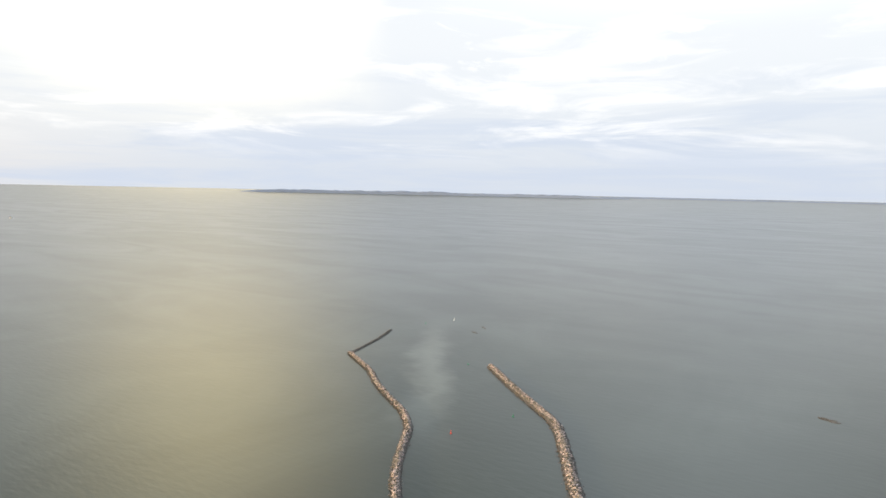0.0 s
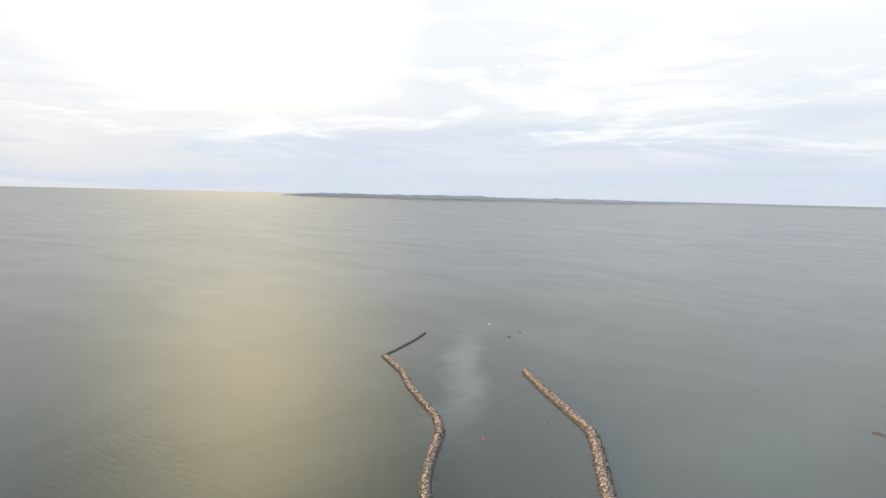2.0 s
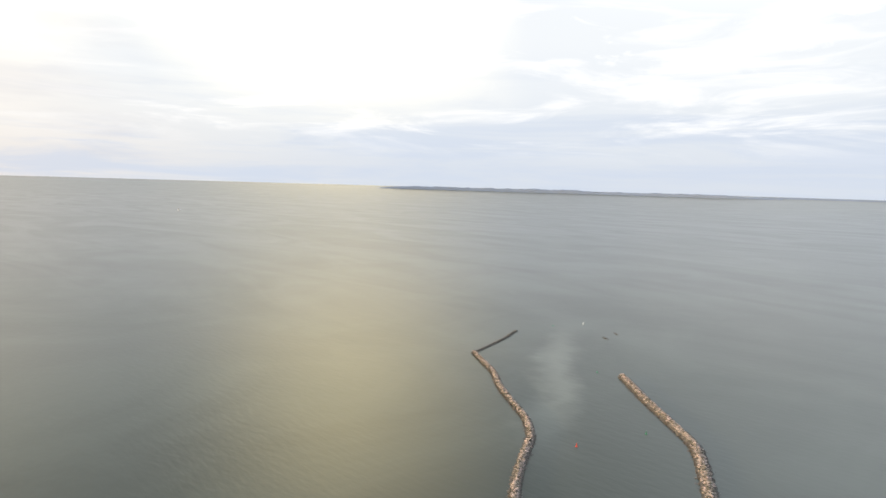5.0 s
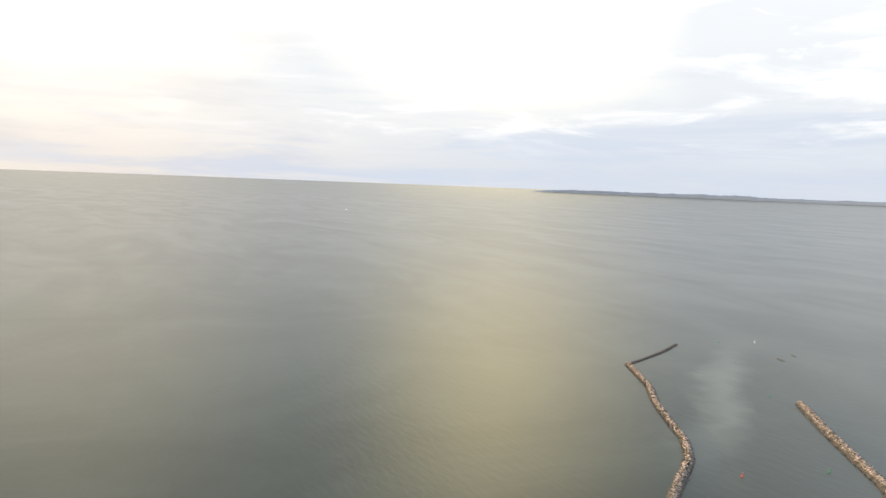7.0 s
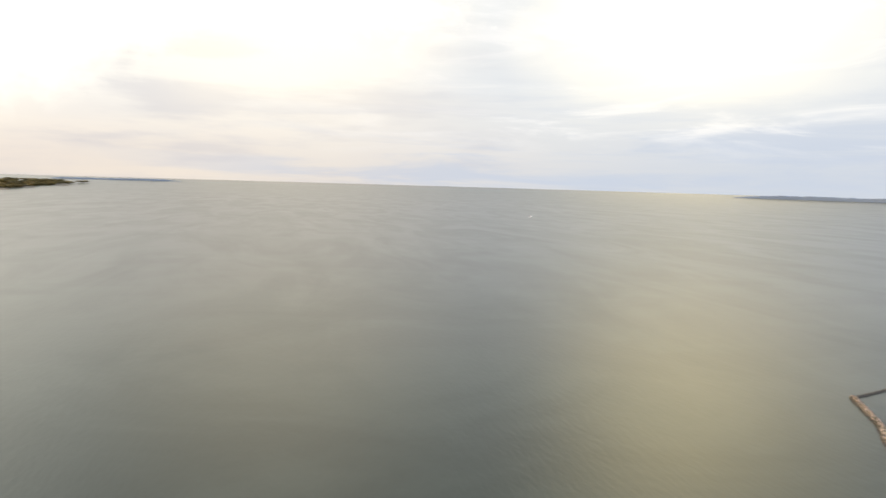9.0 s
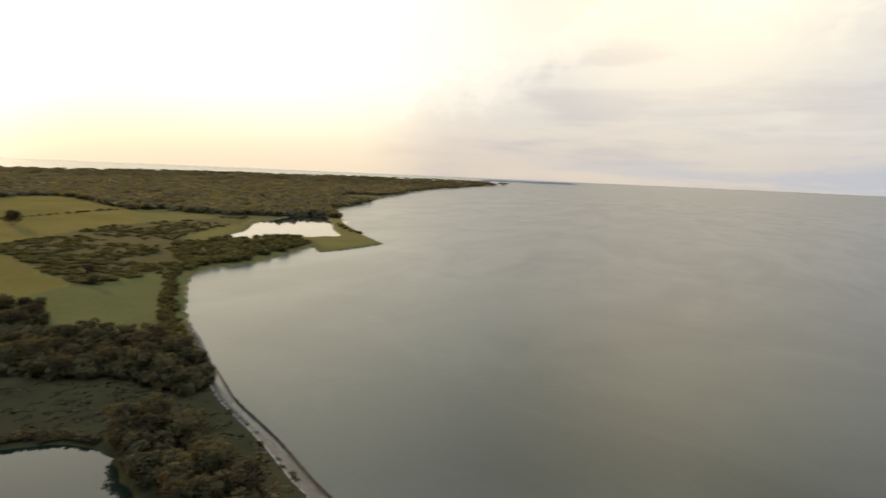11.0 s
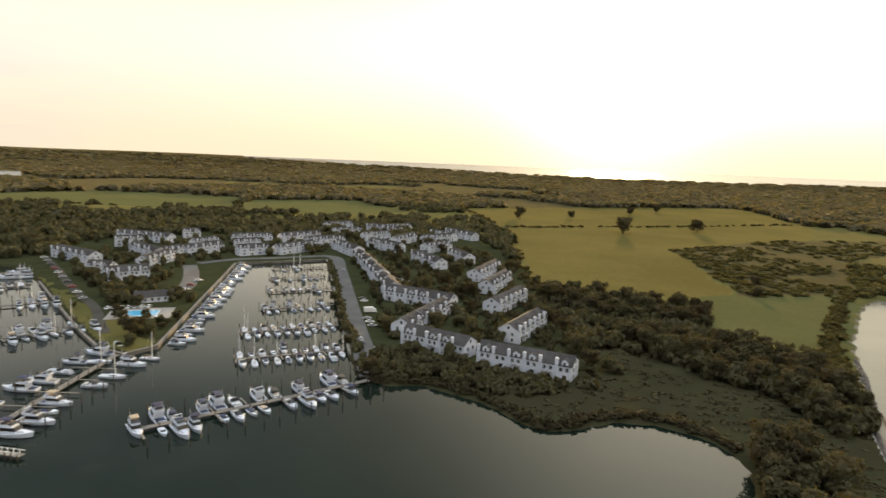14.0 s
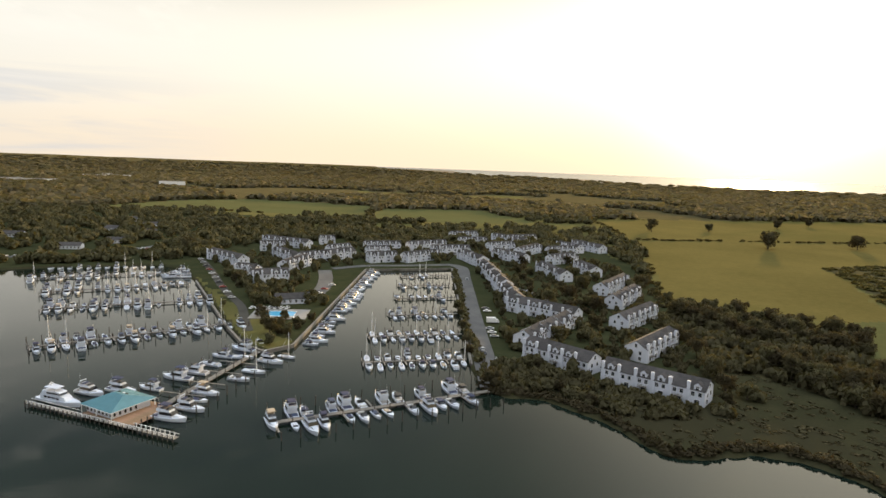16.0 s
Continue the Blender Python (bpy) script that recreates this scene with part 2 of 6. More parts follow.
HARBOUR_SHORE = [(-624, 72), (-504, 300), (-396, 396), (-313.2, 432), (-296.4, 444), (-219.6, 474), (-198, 462), (-166.8, 412.8),
    (-106.8, 302.4), (-88.8, 272.4), (-75.6, 262.8), (-66, 273.6), (-60, 482.4), (7.2, 502.8), (13.2, 254.4), (16.8, 228),
    (25.2, 220.8), (39.6, 218.4), (51.6, 206.4), (60, 195.6), (66, 181.2), (70.8, 176.4), (78, 174), (96, 178.8), (109.2, 175.2),
    (118.8, 165.6), (123.6, 153.6), (121.2, 142.8), (111.6, 130.8), (104.4, 116.4), (102, 102), (96, 60), (96, 30)]
POND = [(547.2, 486), (600, 508.8), (650.4, 524.4), (752.4, 590.4), (880.8, 621.6), (952.8, 625.2), (936, 580.8), (840, 513.6),
    (745.2, 451.2), (686.4, 404.4), (627.6, 439.2)]
LAND = BAY_SHORE + FAR_EDGE + HARBOUR_SHORE
FAR_RISE = (2800.0, 4900.0, 61.0)   # the sheet curls up towards the horizon


def lift(r):
    return FAR_RISE[2] * np.clip((r - FAR_RISE[0]) / (FAR_RISE[1] - FAR_RISE[0]), 0, 1.2) ** 2


def inside(poly, x, y):
    """Which of the points lie in the outline."""
    hit = np.zeros(x.shape, bool)
    for (x0, y0), (x1, y1) in zip(poly, poly[1:] + poly[:1]):
        if y0 != y1:
            hit ^= ((y0 > y) != (y1 > y)) & (x < (x1 - x0) * (y - y0) / (y1 - y0) + x0)
    return hit


def edge_distance(poly, x, y):
    """Metres to the outline, positive inside."""
    best = np.full(x.shape, 1e9)
    for (x0, y0), (x1, y1) in zip(poly, poly[1:] + poly[:1]):
        dx, dy = x1 - x0, y1 - y0
        k = np.clip(((x - x0) * dx + (y - y0) * dy) / (dx * dx + dy * dy), 0, 1)
        best = np.minimum(best, np.hypot(x - x0 - k * dx, y - y0 - k * dy))
    return np.where(inside(poly, x, y), best, -best)


def value_noise(x, y, size, seed):
    """Smooth noise of -1 to 1 on the plan."""
    u, v = x / size, y / size
    i, j = np.floor(u).astype(np.int64), np.floor(v).astype(np.int64)
    a, b = u - i, v - j
    a, b = a * a * (3 - 2 * a), b * b * (3 - 2 * b)

    def h(p, q):
        k = (p * 374761393 + q * 668265263 + seed * 974711) & 0x7FFFFFFF
        k = ((k ^ (k >> 13)) * 1274126177) & 0x7FFFFFFF
        return (k & 0xFFFF) / 32767.5 - 1
    return (h(i, j) * (1 - a) + h(i + 1, j) * a) * (1 - b) + (h(i, j + 1) * (1 - a) + h(i + 1, j + 1) * a) * b


def shore_gap(x, y):
    """Signed metres from the waterline, positive on land, with a slightly ragged edge away from the quays."""
    d = np.minimum(edge_distance(LAND, x, y), -edge_distance(POND, x, y))
    quay = (x < 16) & (y > 224) & (y < 516)
    return d + np.where(quay, 0.0, 1.2 * value_noise(x, y, 9, 3) + 0.7 * value_noise(x, y, 3.5, 4))


SEA_WALL = [(124.8, 69.6), (134.4, 85.2), (151.2, 109.2), (170.4, 140.4), (182.4, 156), (198, 175.2)]


def wall_gap(x, y):
    """Metres from the sea wall's line."""
    best = np.full(x.shape, 1e9)
    for (x0, y0), (x1, y1) in zip(SEA_WALL, SEA_WALL[1:]):
        dx, dy = x1 - x0, y1 - y0
        k = np.clip(((x - x0) * dx + (y - y0) * dy) / (dx * dx + dy * dy), 0, 1)
        best = np.minimum(best, np.hypot(x - x0 - k * dx, y - y0 - k * dy))
    return best


def land_height(x, y):
    d = shore_gap(x, y)
    bank = np.where((x < 16) & (y > 224) & (y < 516), 1.4, 0.30)
    z = np.clip(d * bank, -2.5, 1.2)
    # the flat behind the sea wall lies about at the waterline
    z = np.where(wall_gap(x, y) < 5.6, np.minimum(z, 0.05 + 0.07 * value_noise(x, y, 6, 14)), z)
    r = np.hypot(x, y)
    roll = np.clip((d - 60) / 300, 0, 1) * (1.5 + 1.5 * value_noise(x, y, 220, 5)) + np.clip((r - 900) / 2500, 0, 1) * 8 * (0.5 + 0.5 * value_noise(x, y, 900, 6))
    return np.where(d > 0, z + roll, z) + lift(r)


def sheet(name, azimuths, radii, height, materials, pick, label, category):
    """A ground or water sheet on rings round the flight, finer where it is near."""
    az, rr = np.meshgrid(np.radians(azimuths), radii)
    x, y = rr * np.sin(az), rr * np.cos(az)
    z = height(x, y)
    na, nr = len(azimuths), len(radii)
    co = np.stack([x.ravel(), y.ravel(), z.ravel()], 1)
    a = np.arange(na)
    faces = np.concatenate([np.stack([k * na + a, k * na + (a + 1) % na, (k + 1) * na + (a + 1) % na, (k + 1) * na + a], 1) for k in range(nr - 1)])
    faces = faces[:, ::-1]
    me = bpy.data.meshes.new(name)
    me.vertices.add(len(co)), me.vertices.foreach_set("co", co.ravel())
    me.loops.add(faces.size), me.loops.foreach_set("vertex_index", faces.ravel().astype(np.int32))
    me.polygons.add(len(faces)), me.polygons.foreach_set("loop_start", np.arange(0, faces.size, 4, dtype=np.int32))
    for m in materials:
        me.materials.append(m)
    mid = co[faces].mean(1)
    me.polygons.foreach_set("material_index", pick(mid[:, 0], mid[:, 1], mid[:, 2]).astype(np.int32))
    me.polygons.foreach_set("use_smooth", np.ones(len(faces), bool))
    me.update()
    me.validate()
    return tagged(new(name, me), label, category, kind="structure")


HARBOUR = HARBOUR_SHORE + [(105.6, 26.4), (24, -72), (-360, -72)]
BIG_FIELD = [(146.4, 386.4), (216, 672), (246, 1080), (504, 1152), (948, 1272), (768, 840), (624, 672), (396, 600), (314.4, 468),
    (278.4, 360), (228, 350.4)]
WEST_FIELD = [(-574.8, 909.6), (-504, 1176), (-406.8, 1287.6), (-134.4, 1200), (-120, 912), (-307.2, 973.2)]
MID_FIELD = [(-108, 888), (-120, 1152), (72, 1200), (144, 960), (36, 888)]
MARSH_ZONE = [(24, 216), (72, 168), (103.2, 108), (93.6, 24), (110.4, 21.6), (141.6, 86.4), (182.4, 146.4), (211.2, 180), (198, 216),
    (162, 246), (144, 276), (72, 235.2), (36, 258)]
SCRUB = [(283.2, 360), (360, 576), (456, 624), (576, 672), (768, 672), (960, 768), (744, 600), (540, 528), (456, 432), (372, 360)]
ESTATE = [(-228, 480), (-168, 414), (-60, 273.6), (14.4, 228), (42, 246), (114, 216), (144, 276), (162, 480), (180, 720),
    (72, 768), (-240, 672), (-312, 504)]


NEAR_MEADOW = [(228, 350), (280, 362), (314, 436), (366, 352), (330, 318), (262, 258), (222, 236), (206, 300)]
WOOD_EDGE = [(120, 262), (150, 372), (206, 322), (222, 300), (206, 222), (150, 236)]
HARBOUR_SIDE = [(-720, 0), (102, 0), (114, 120), (150, 168), (72, 276), (24, 540), (-720, 600)]


def land_cover(x, y, z):
    r = np.hypot(x, y)
    d = shore_gap(x, y)
    out = np.zeros(x.shape, int)
    n = value_noise(x, y, 160, 8) + 0.5 * value_noise(x, y, 60, 9)
    out[(r > 1200) & (n > -0.75)] = 2
    xs, ys = x + 7 * value_noise(x, y, 24, 61) + 3 * value_noise(x, y, 7, 62), y + 7 * value_noise(x, y, 24, 63) + 3 * value_noise(x, y, 7, 64)
    out[(xs < -180) & (ys > 420) & (ys < 900)] = 4
    out[inside(ESTATE, xs, ys)] = 4
    out[inside(MARSH_ZONE, xs, ys)] = 3
    out[inside(WOOD_EDGE, xs, ys)] = 2
    out[(x > 480) & (x < 1080) & (y < 670) & (d < 70)] = 0
    for f, k in ((BIG_FIELD, 1), (WEST_FIELD, 6), (MID_FIELD, 6)):
        out[inside(f, xs, ys)] = k
    out[inside(NEAR_MEADOW, xs, ys)] = 6
    out[inside(SCRUB, xs, ys)] = 2
    out[(d < 2.5) & inside(HARBOUR_SIDE, x, y)] = 3
    out[(d < 1.2) & ~inside(HARBOUR_SIDE, x, y)] = 5
    out[(wall_gap(x, y) < 5.6) & (d > -1.5)] = 7
    return out


land_azimuths = np.concatenate([np.arange(-44, 112, 0.25), np.arange(112, 316, 3.0)])
radii = [45.0]
while radii[-1] < 4860:
    radii.append(radii[-1] + max(1.1, radii[-1] ** 2 / 84 / 1097 * 2.2))
radii = np.array(radii)
sheet("ground", land_azimuths, radii, land_height, [MEADOW, CROP, WOODFLOOR, MARSH, LAWN, SHORE, PASTURE, WETMUD], land_cover,
      "flat green coastal land with fields, marsh and lawns", "ground")
water_radii = np.concatenate([[0.5, 20, 40], np.arange(60, 460, 6.0), np.geomspace(460, 4980, 60)])
sheet("water", np.arange(0, 360, 1.5), water_radii, lambda x, y: lift(np.hypot(x, y)), [BAY, CALM],
      lambda x, y, z: ((edge_distance(HARBOUR, x, y) > -9) | (edge_distance(POND, x, y) > -16)).astype(int), "grey-green bay water with fine ripples", "water")

# ---- things: helpers ----
WHITE = mottled("white_siding", (0.54, 0.57, 0.66), (0.66, 0.69, 0.76), 0.25, 3.0, rough=0.6, bump=0.1, distance=0.02)
TRIM = mottled("white_trim", (0.70, 0.70, 0.70), (0.80, 0.80, 0.80), 0.5, 4.0, rough=0.5, bump=0.05, distance=0.01)
ROOF = mottled("grey_shingles", (0.040, 0.038, 0.039), (0.078, 0.073, 0.072), 0.4, 3.5, rough=0.95, bump=0.5, distance=0.05, by_object=0.2, gloss=0.15)
TEAL = mottled("teal_metal_roof", (0.050, 0.155, 0.190), (0.075, 0.205, 0.245), 0.3, 2.5, rough=0.55, bump=0.1, distance=0.02)
LIT_GABLE = mottled("orange_lit_wall", (0.30, 0.13, 0.07), (0.44, 0.20, 0.11), 0.8, 6.0, rough=0.9)
GEL = mottled("white_gelcoat", (0.44, 0.49, 0.58), (0.60, 0.64, 0.72), 0.6, 5.0, rough=0.65, bump=0.03, distance=0.01, by_object=0.10, gloss=0.25)
TEAK = mottled("worn_cockpit_floor", (0.10, 0.098, 0.095), (0.19, 0.18, 0.17), 0.9, 6.0, rough=0.8, by_object=0.3)
DECK = mottled("cream_deck", (0.46, 0.47, 0.48), (0.60, 0.61, 0.62), 0.7, 5.0, rough=0.6, bump=0.1, distance=0.01)
NAVY = mottled("navy_canvas", (0.012, 0.018, 0.045), (0.03, 0.04, 0.09), 0.8, 6.0, rough=0.85, by_object=0.3)
BLACK = mottled("black_rubber", (0.015, 0.015, 0.016), (0.03, 0.03, 0.03), 1.0, 8.0, rough=0.6)
TAN = mottled("tan_canvas", (0.30, 0.24, 0.17), (0.42, 0.34, 0.25), 0.8, 6.0, rough=0.85)
STEEL = mottled("brushed_metal", (0.50, 0.51, 0.52), (0.62, 0.62, 0.63), 0.5, 6.0, rough=0.55, bump=0.05, distance=0.01, metal=1.0)
PLANK = mottled("weathered_planks", (0.105, 0.098, 0.088), (0.20, 0.185, 0.165), 0.4, 3.0, rough=0.9, bump=0.4, distance=0.03)
PILE = mottled("tarred_timber", (0.030, 0.025, 0.020), (0.075, 0.062, 0.050), 0.5, 4.0, rough=0.9, bump=0.4, distance=0.03, by_object=0.25)
STONE = mottled("granite_riprap", (0.095, 0.080, 0.064), (0.31, 0.265, 0.215), 0.7, 3.0, rough=0.9, bump=0.5, distance=0.06, by_island=0.85)
WETSTONE = mottled("dark_wet_stone", (0.035, 0.030, 0.026), (0.08, 0.068, 0.055), 0.6, 3.0, rough=0.6, bump=0.5, distance=0.06, by_island=0.3)
BARK = mottled("grey_brown_bark", (0.045, 0.035, 0.026), (0.10, 0.078, 0.058), 0.8, 6.0, rough=0.95, bump=0.6, distance=0.05)
CONCRETE = mottled("pale_concrete", (0.19, 0.185, 0.175), (0.27, 0.26, 0.245), 0.3, 3.0, rough=0.9, bump=0.2, distance=0.02)
RUST = mottled("rusty_red_paint", (0.40, 0.05, 0.035), (0.55, 0.08, 0.05), 0.8, 5.0, rough=0.6)
GREENPAINT = mottled("green_paint", (0.02, 0.16, 0.08), (0.04, 0.24, 0.12), 0.8, 5.0, rough=0.6)
CARPAINT = [mottled(k + "_car_paint", a, b, 0.5, 4.0, rough=0.3, bump=0.0) for k, a, b in (
    ("white", (0.68, 0.68, 0.68), (0.78, 0.78, 0.78)), ("silver", (0.34, 0.35, 0.36), (0.42, 0.43, 0.44)),
    ("dark", (0.02, 0.022, 0.03), (0.04, 0.042, 0.05)), ("red", (0.25, 0.02, 0.02), (0.32, 0.04, 0.03)))]


def glass_material(name, tint, rough=0.06):
    m, n = material(name)
    finish(n, n.mix(n.noise(local(n), 0.7, 2.0), tint, tuple(c * 1.6 for c in tint)), rough, IOR=1.5)
    return m


GLASS = glass_material("dark_window_glass", (0.018, 0.022, 0.028))
SMOKED = glass_material("smoked_boat_glass", (0.008, 0.009, 0.012), 0.12)


def pool_material():
    m, n = material("pool_water")
    finish(n, n.mix(n.noise(position(n), 0.4, 3.0), (0.05, 0.30, 0.52), (0.10, 0.42, 0.64)), 0.08, n.noise(position(n), 1.6, 2.0), 0.1, 0.05, IOR=1.33)
    return m


POOLWATER = pool_material()


def leaf_material(name, dark, light, shine_through, haze_sheen):
    m, n = material(name)
    r = n.add("ShaderNodeNewGeometry").outputs["Random Per Island"]
    o = n.add("ShaderNodeObjectInfo").outputs["Random"]
    p = local(n)
    f = n.math("ADD", n.math("MULTIPLY", r, 0.3), n.math("MULTIPLY", n.span(n.noise(p, 0.35, 3.0), 0.3, 0.7), 0.7))
    col = n.mix(f, dark, light)
    col = n.add("ShaderNodeHueSaturation", None, Hue=n.span(o, 0, 1, 0.475, 0.515, smooth=False), Value=n.span(o, 0, 1, 0.75, 1.3, smooth=False), Color=col).outputs[0]
    a = n.add("ShaderNodeBsdfDiffuse", None, Color=col)
    b = n.add("ShaderNodeBsdfTranslucent", None, Color=n.mix(1.0, col, (1.25, 1.2, 0.75), "MULTIPLY"))
    leaf = n.add("ShaderNodeMixShader", None, i0=shine_through, i1=a.outputs[0], i2=b.outputs[0]).outputs[0]
    # a warm-tinted sheen that stands in for sunlit haze over the foliage
    haze_lobe = n.add("ShaderNodeBsdfSheen", None, Color=(1.0, 0.80, 0.46, 1), Roughness=0.4).outputs[0]
    n.add("ShaderNodeOutputMaterial", None, Surface=n.add("ShaderNodeMixShader", None, i0=haze_sheen, i1=leaf, i2=haze_lobe).outputs[0])
    return m


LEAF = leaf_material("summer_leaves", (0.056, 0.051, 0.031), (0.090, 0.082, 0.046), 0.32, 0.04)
# paler than LEAF: haze over the far woods is mixed into the colour
FARLEAF = leaf_material("distant_leaves_in_haze", (0.112, 0.103, 0.066), (0.130, 0.118, 0.076), 0.48, 0.10)
SCRUBLEAF = leaf_material("scrub_leaves", (0.056, 0.053, 0.022), (0.100, 0.090, 0.038), 0.40, 0.06)


class Solid:
    """Collects boxes, lofts and panels into one mesh."""

    def __init__(self):
        self.v, self.f, self.m = [], [], []

    def face(self, pts, mat=0):
        k = len(self.v)
        self.v += [tuple(p) for p in pts]
        self.f.append(tuple(range(k, k + len(pts))))
        self.m.append(mat)

    def box(self, x0, y0, z0, x1, y1, z1, mat=0, taper=0.0):
        t = taper
        return self.loft([[(x0, y0, z0), (x1, y0, z0), (x1, y1, z0), (x0, y1, z0)],
                          [(x0 + t, y0 + t, z1), (x1 - t, y0 + t, z1), (x1 - t, y1 - t, z1), (x0 + t, y1 - t, z1)]], mat)

    def loft(self, rings, mat=0, caps=True):
        k, n = len(self.v), len(rings[0])
        for r in rings:
            self.v += [tuple(p) for p in r]
        for i in range(len(rings) - 1):
            for j in range(n):
                a, b = k + i * n + j, k + i * n + (j + 1) % n
                self.f.append((a, b, b + n, a + n))
                self.m.append(mat)
        if caps:
            self.f.append(tuple(range(k + n - 1, k - 1, -1)))
            self.f.append(tuple(range(k + (len(rings) - 1) * n, k + len(rings) * n)))
            self.m += [mat, mat]
        return self

    def tube(self, a, b, r0, r1, sides=6, mat=0):
        a, b = Vector(a), Vector(b)
        q = (b - a).to_track_quat("Z", "Y")
        ring = lambda c, r: [tuple(c + q @ Vector((r * math.cos(2 * math.pi * i / sides), r * math.sin(2 * math.pi * i / sides), 0))) for i in range(sides)]
        return self.loft([ring(a, r0), ring(b, r1)], mat)

    def mesh(self, name, *mats, smooth=False):
        me = bpy.data.meshes.new(name)
        me.from_pydata(self.v, [], self.f)
        for m in mats:
            me.materials.append(m)
        me.polygons.foreach_set("material_index", self.m)
        if smooth:
            me.polygons.foreach_set("use_smooth", [True] * len(self.f))
        me.update()
        return me


def part(name, shape, mat, parent, label="", at=None, smooth=False):
    """One mesh object under a thing or a part. shape: a Solid or a mesh to share."""
    me = shape.mesh(name, *(mat if isinstance(mat, (list, tuple)) else (mat,)), smooth=smooth) if isinstance(shape, Solid) else shape
    ob = new(name, me)
    ob.parent = parent
    if at is not None:
        ob.matrix_local = at
    if label:
        ob["label"] = label
    return ob


def thing(name, m, label, category, group="", kind=""):
    ob = new(name)
    ob.matrix_world = m
    ob.empty_display_size = 0.5
    return tagged(ob, label, category, group, kind)


def ground_z(x, y):
    return float(land_height(np.array([float(x)]), np.array([float(y)]))[0])


def heading(dx, dy):
    """Degrees that turn +y towards (dx, dy)."""
    return math.degrees(math.atan2(-dx, dy))


rng = random.Random(11)

# ---- breakwaters of piled rock ----
def boulder_pile(name, path, width, crest, size, label, seed):
    rnd = random.Random(seed)
    me_v, me_f, me_m = [], [], []
    ico = [(0, 0, -1), (0.72, -0.53, -0.45), (-0.28, -0.85, -0.45), (-0.89, 0, -0.45), (-0.28, 0.85, -0.45), (0.72, 0.53, -0.45),
           (0.28, -0.85, 0.45), (-0.72, -0.53, 0.45), (-0.72, 0.53, 0.45), (0.28, 0.85, 0.45), (0.89, 0, 0.45), (0, 0, 1)]
    tri = [(0, 1, 2), (1, 0, 5), (0, 2, 3), (0, 3, 4), (0, 4, 5), (1, 5, 10), (2, 1, 6), (3, 2, 7), (4, 3, 8), (5, 4, 9),
           (1, 10, 6), (2, 6, 7), (3, 7, 8), (4, 8, 9), (5, 9, 10), (6, 10, 11), (7, 6, 11), (8, 7, 11), (9, 8, 11), (10, 9, 11)]
    core = Solid()
    rings = []
    for (x0, y0), (x1, y1) in zip(path, path[1:]):
        length = math.hypot(x1 - x0, y1 - y0)
        dx, dy = (x1 - x0) / length, (y1 - y0) / length
        for _ in range(int(length * width * 2.6 / size ** 2)):
            s, side = rnd.uniform(0, length), rnd.uniform(-1, 1) * (1 + 0.20 * rnd.gauss(0, 1))
            lean = 0.35 * math.sin(s * 0.35 + seed)
            x, y = x0 + dx * s - dy * (side * width / 2 + lean), y0 + dy * s + dx * (side * width / 2 + lean)
            z = crest * max(0.0, 1 - abs(side) ** 1.7) * rnd.uniform(0.75, 1.1) - 0.1
            r = size * rnd.uniform(0.32, 0.75)
            a, k = rnd.uniform(0, 6.3), len(me_v)
            sx, sy, sz = r * rnd.uniform(0.8, 1.35), r * rnd.uniform(0.7, 1.1), r * rnd.uniform(0.5, 0.9)
            for u, v, w in ico:
                j = rnd.uniform(0.75, 1.2)
                u, v, w = u * sx * j, v * sy * j, w * sz * j
                me_v.append((x + u * math.cos(a) - v * math.sin(a), y + u * math.sin(a) + v * math.cos(a), z + w))
            me_f += [(k + p, k + q, k + t) for p, q, t in tri]
            me_m += [1 if z < 0.55 + 0.4 * rnd.random() else 0] * 20
    for i, (x, y) in enumerate(path):
        px, py = path[max(0, i - 1)]
        qx, qy = path[min(len(path) - 1, i + 1)]
        length = math.hypot(qx - px, qy - py)
        nx, ny = -(qy - py) / length, (qx - px) / length
        rings.append([(x + nx * width * k, y + ny * width * k, z) for k, z in ((-0.6, -1.5), (-0.28, crest * 0.55), (0.28, crest * 0.55), (0.6, -1.5))])
    core.loft(rings)
    ob = thing(name, Matrix(), label, "breakwater")
    part("rubble_core", core, WETSTONE, ob, "dark wet rubble core")
    me = bpy.data.meshes.new("riprap")
    me.from_pydata(me_v, [], me_f)
    me.materials.append(STONE), me.materials.append(WETSTONE)
    me.polygons.foreach_set("material_index", me_m)
    tagged(part("riprap", me, None, ob, "piled tan and grey rock"), kind="stuff")
    return ob


def curve_through(pts, step=3.0):
    """A smooth line through plan points."""
    out = []
    for i in range(len(pts) - 1):
        p0, p1, p2, p3 = (Vector(pts[max(0, min(len(pts) - 1, i + k))]) for k in (-1, 0, 1, 2))
        n = max(2, int((p2 - p1).length / step))
        for j in range(n):
            t = j / n
            q = 0.5 * (2 * p1 + (p2 - p0) * t + (2 * p0 - 5 * p1 + 4 * p2 - p3) * t * t + (3 * p1 - p0 - 3 * p2 + p3) * t ** 3)
            out.append((q.x, q.y))
    return out + [tuple(pts[-1])]


EAST_ARM = curve_through([(70, -100), (77.5, -120), (84.2, -131.5), (90.7, -139.8), (95.8, -147.4), (101.1, -156.2), (106.5, -166.3), (111.6, -175.0),
    (121.2, -185.3), (129.0, -191.1), (137.8, -197.1), (152.2, -207.7), (165.6, -219.8), (180.8, -229.7), (194.1, -238.2)])
EAST_SPUR = curve_through([(194.1, -238.2), (198.7, -256.8), (203.1, -273.0), (210.3, -292.8)])
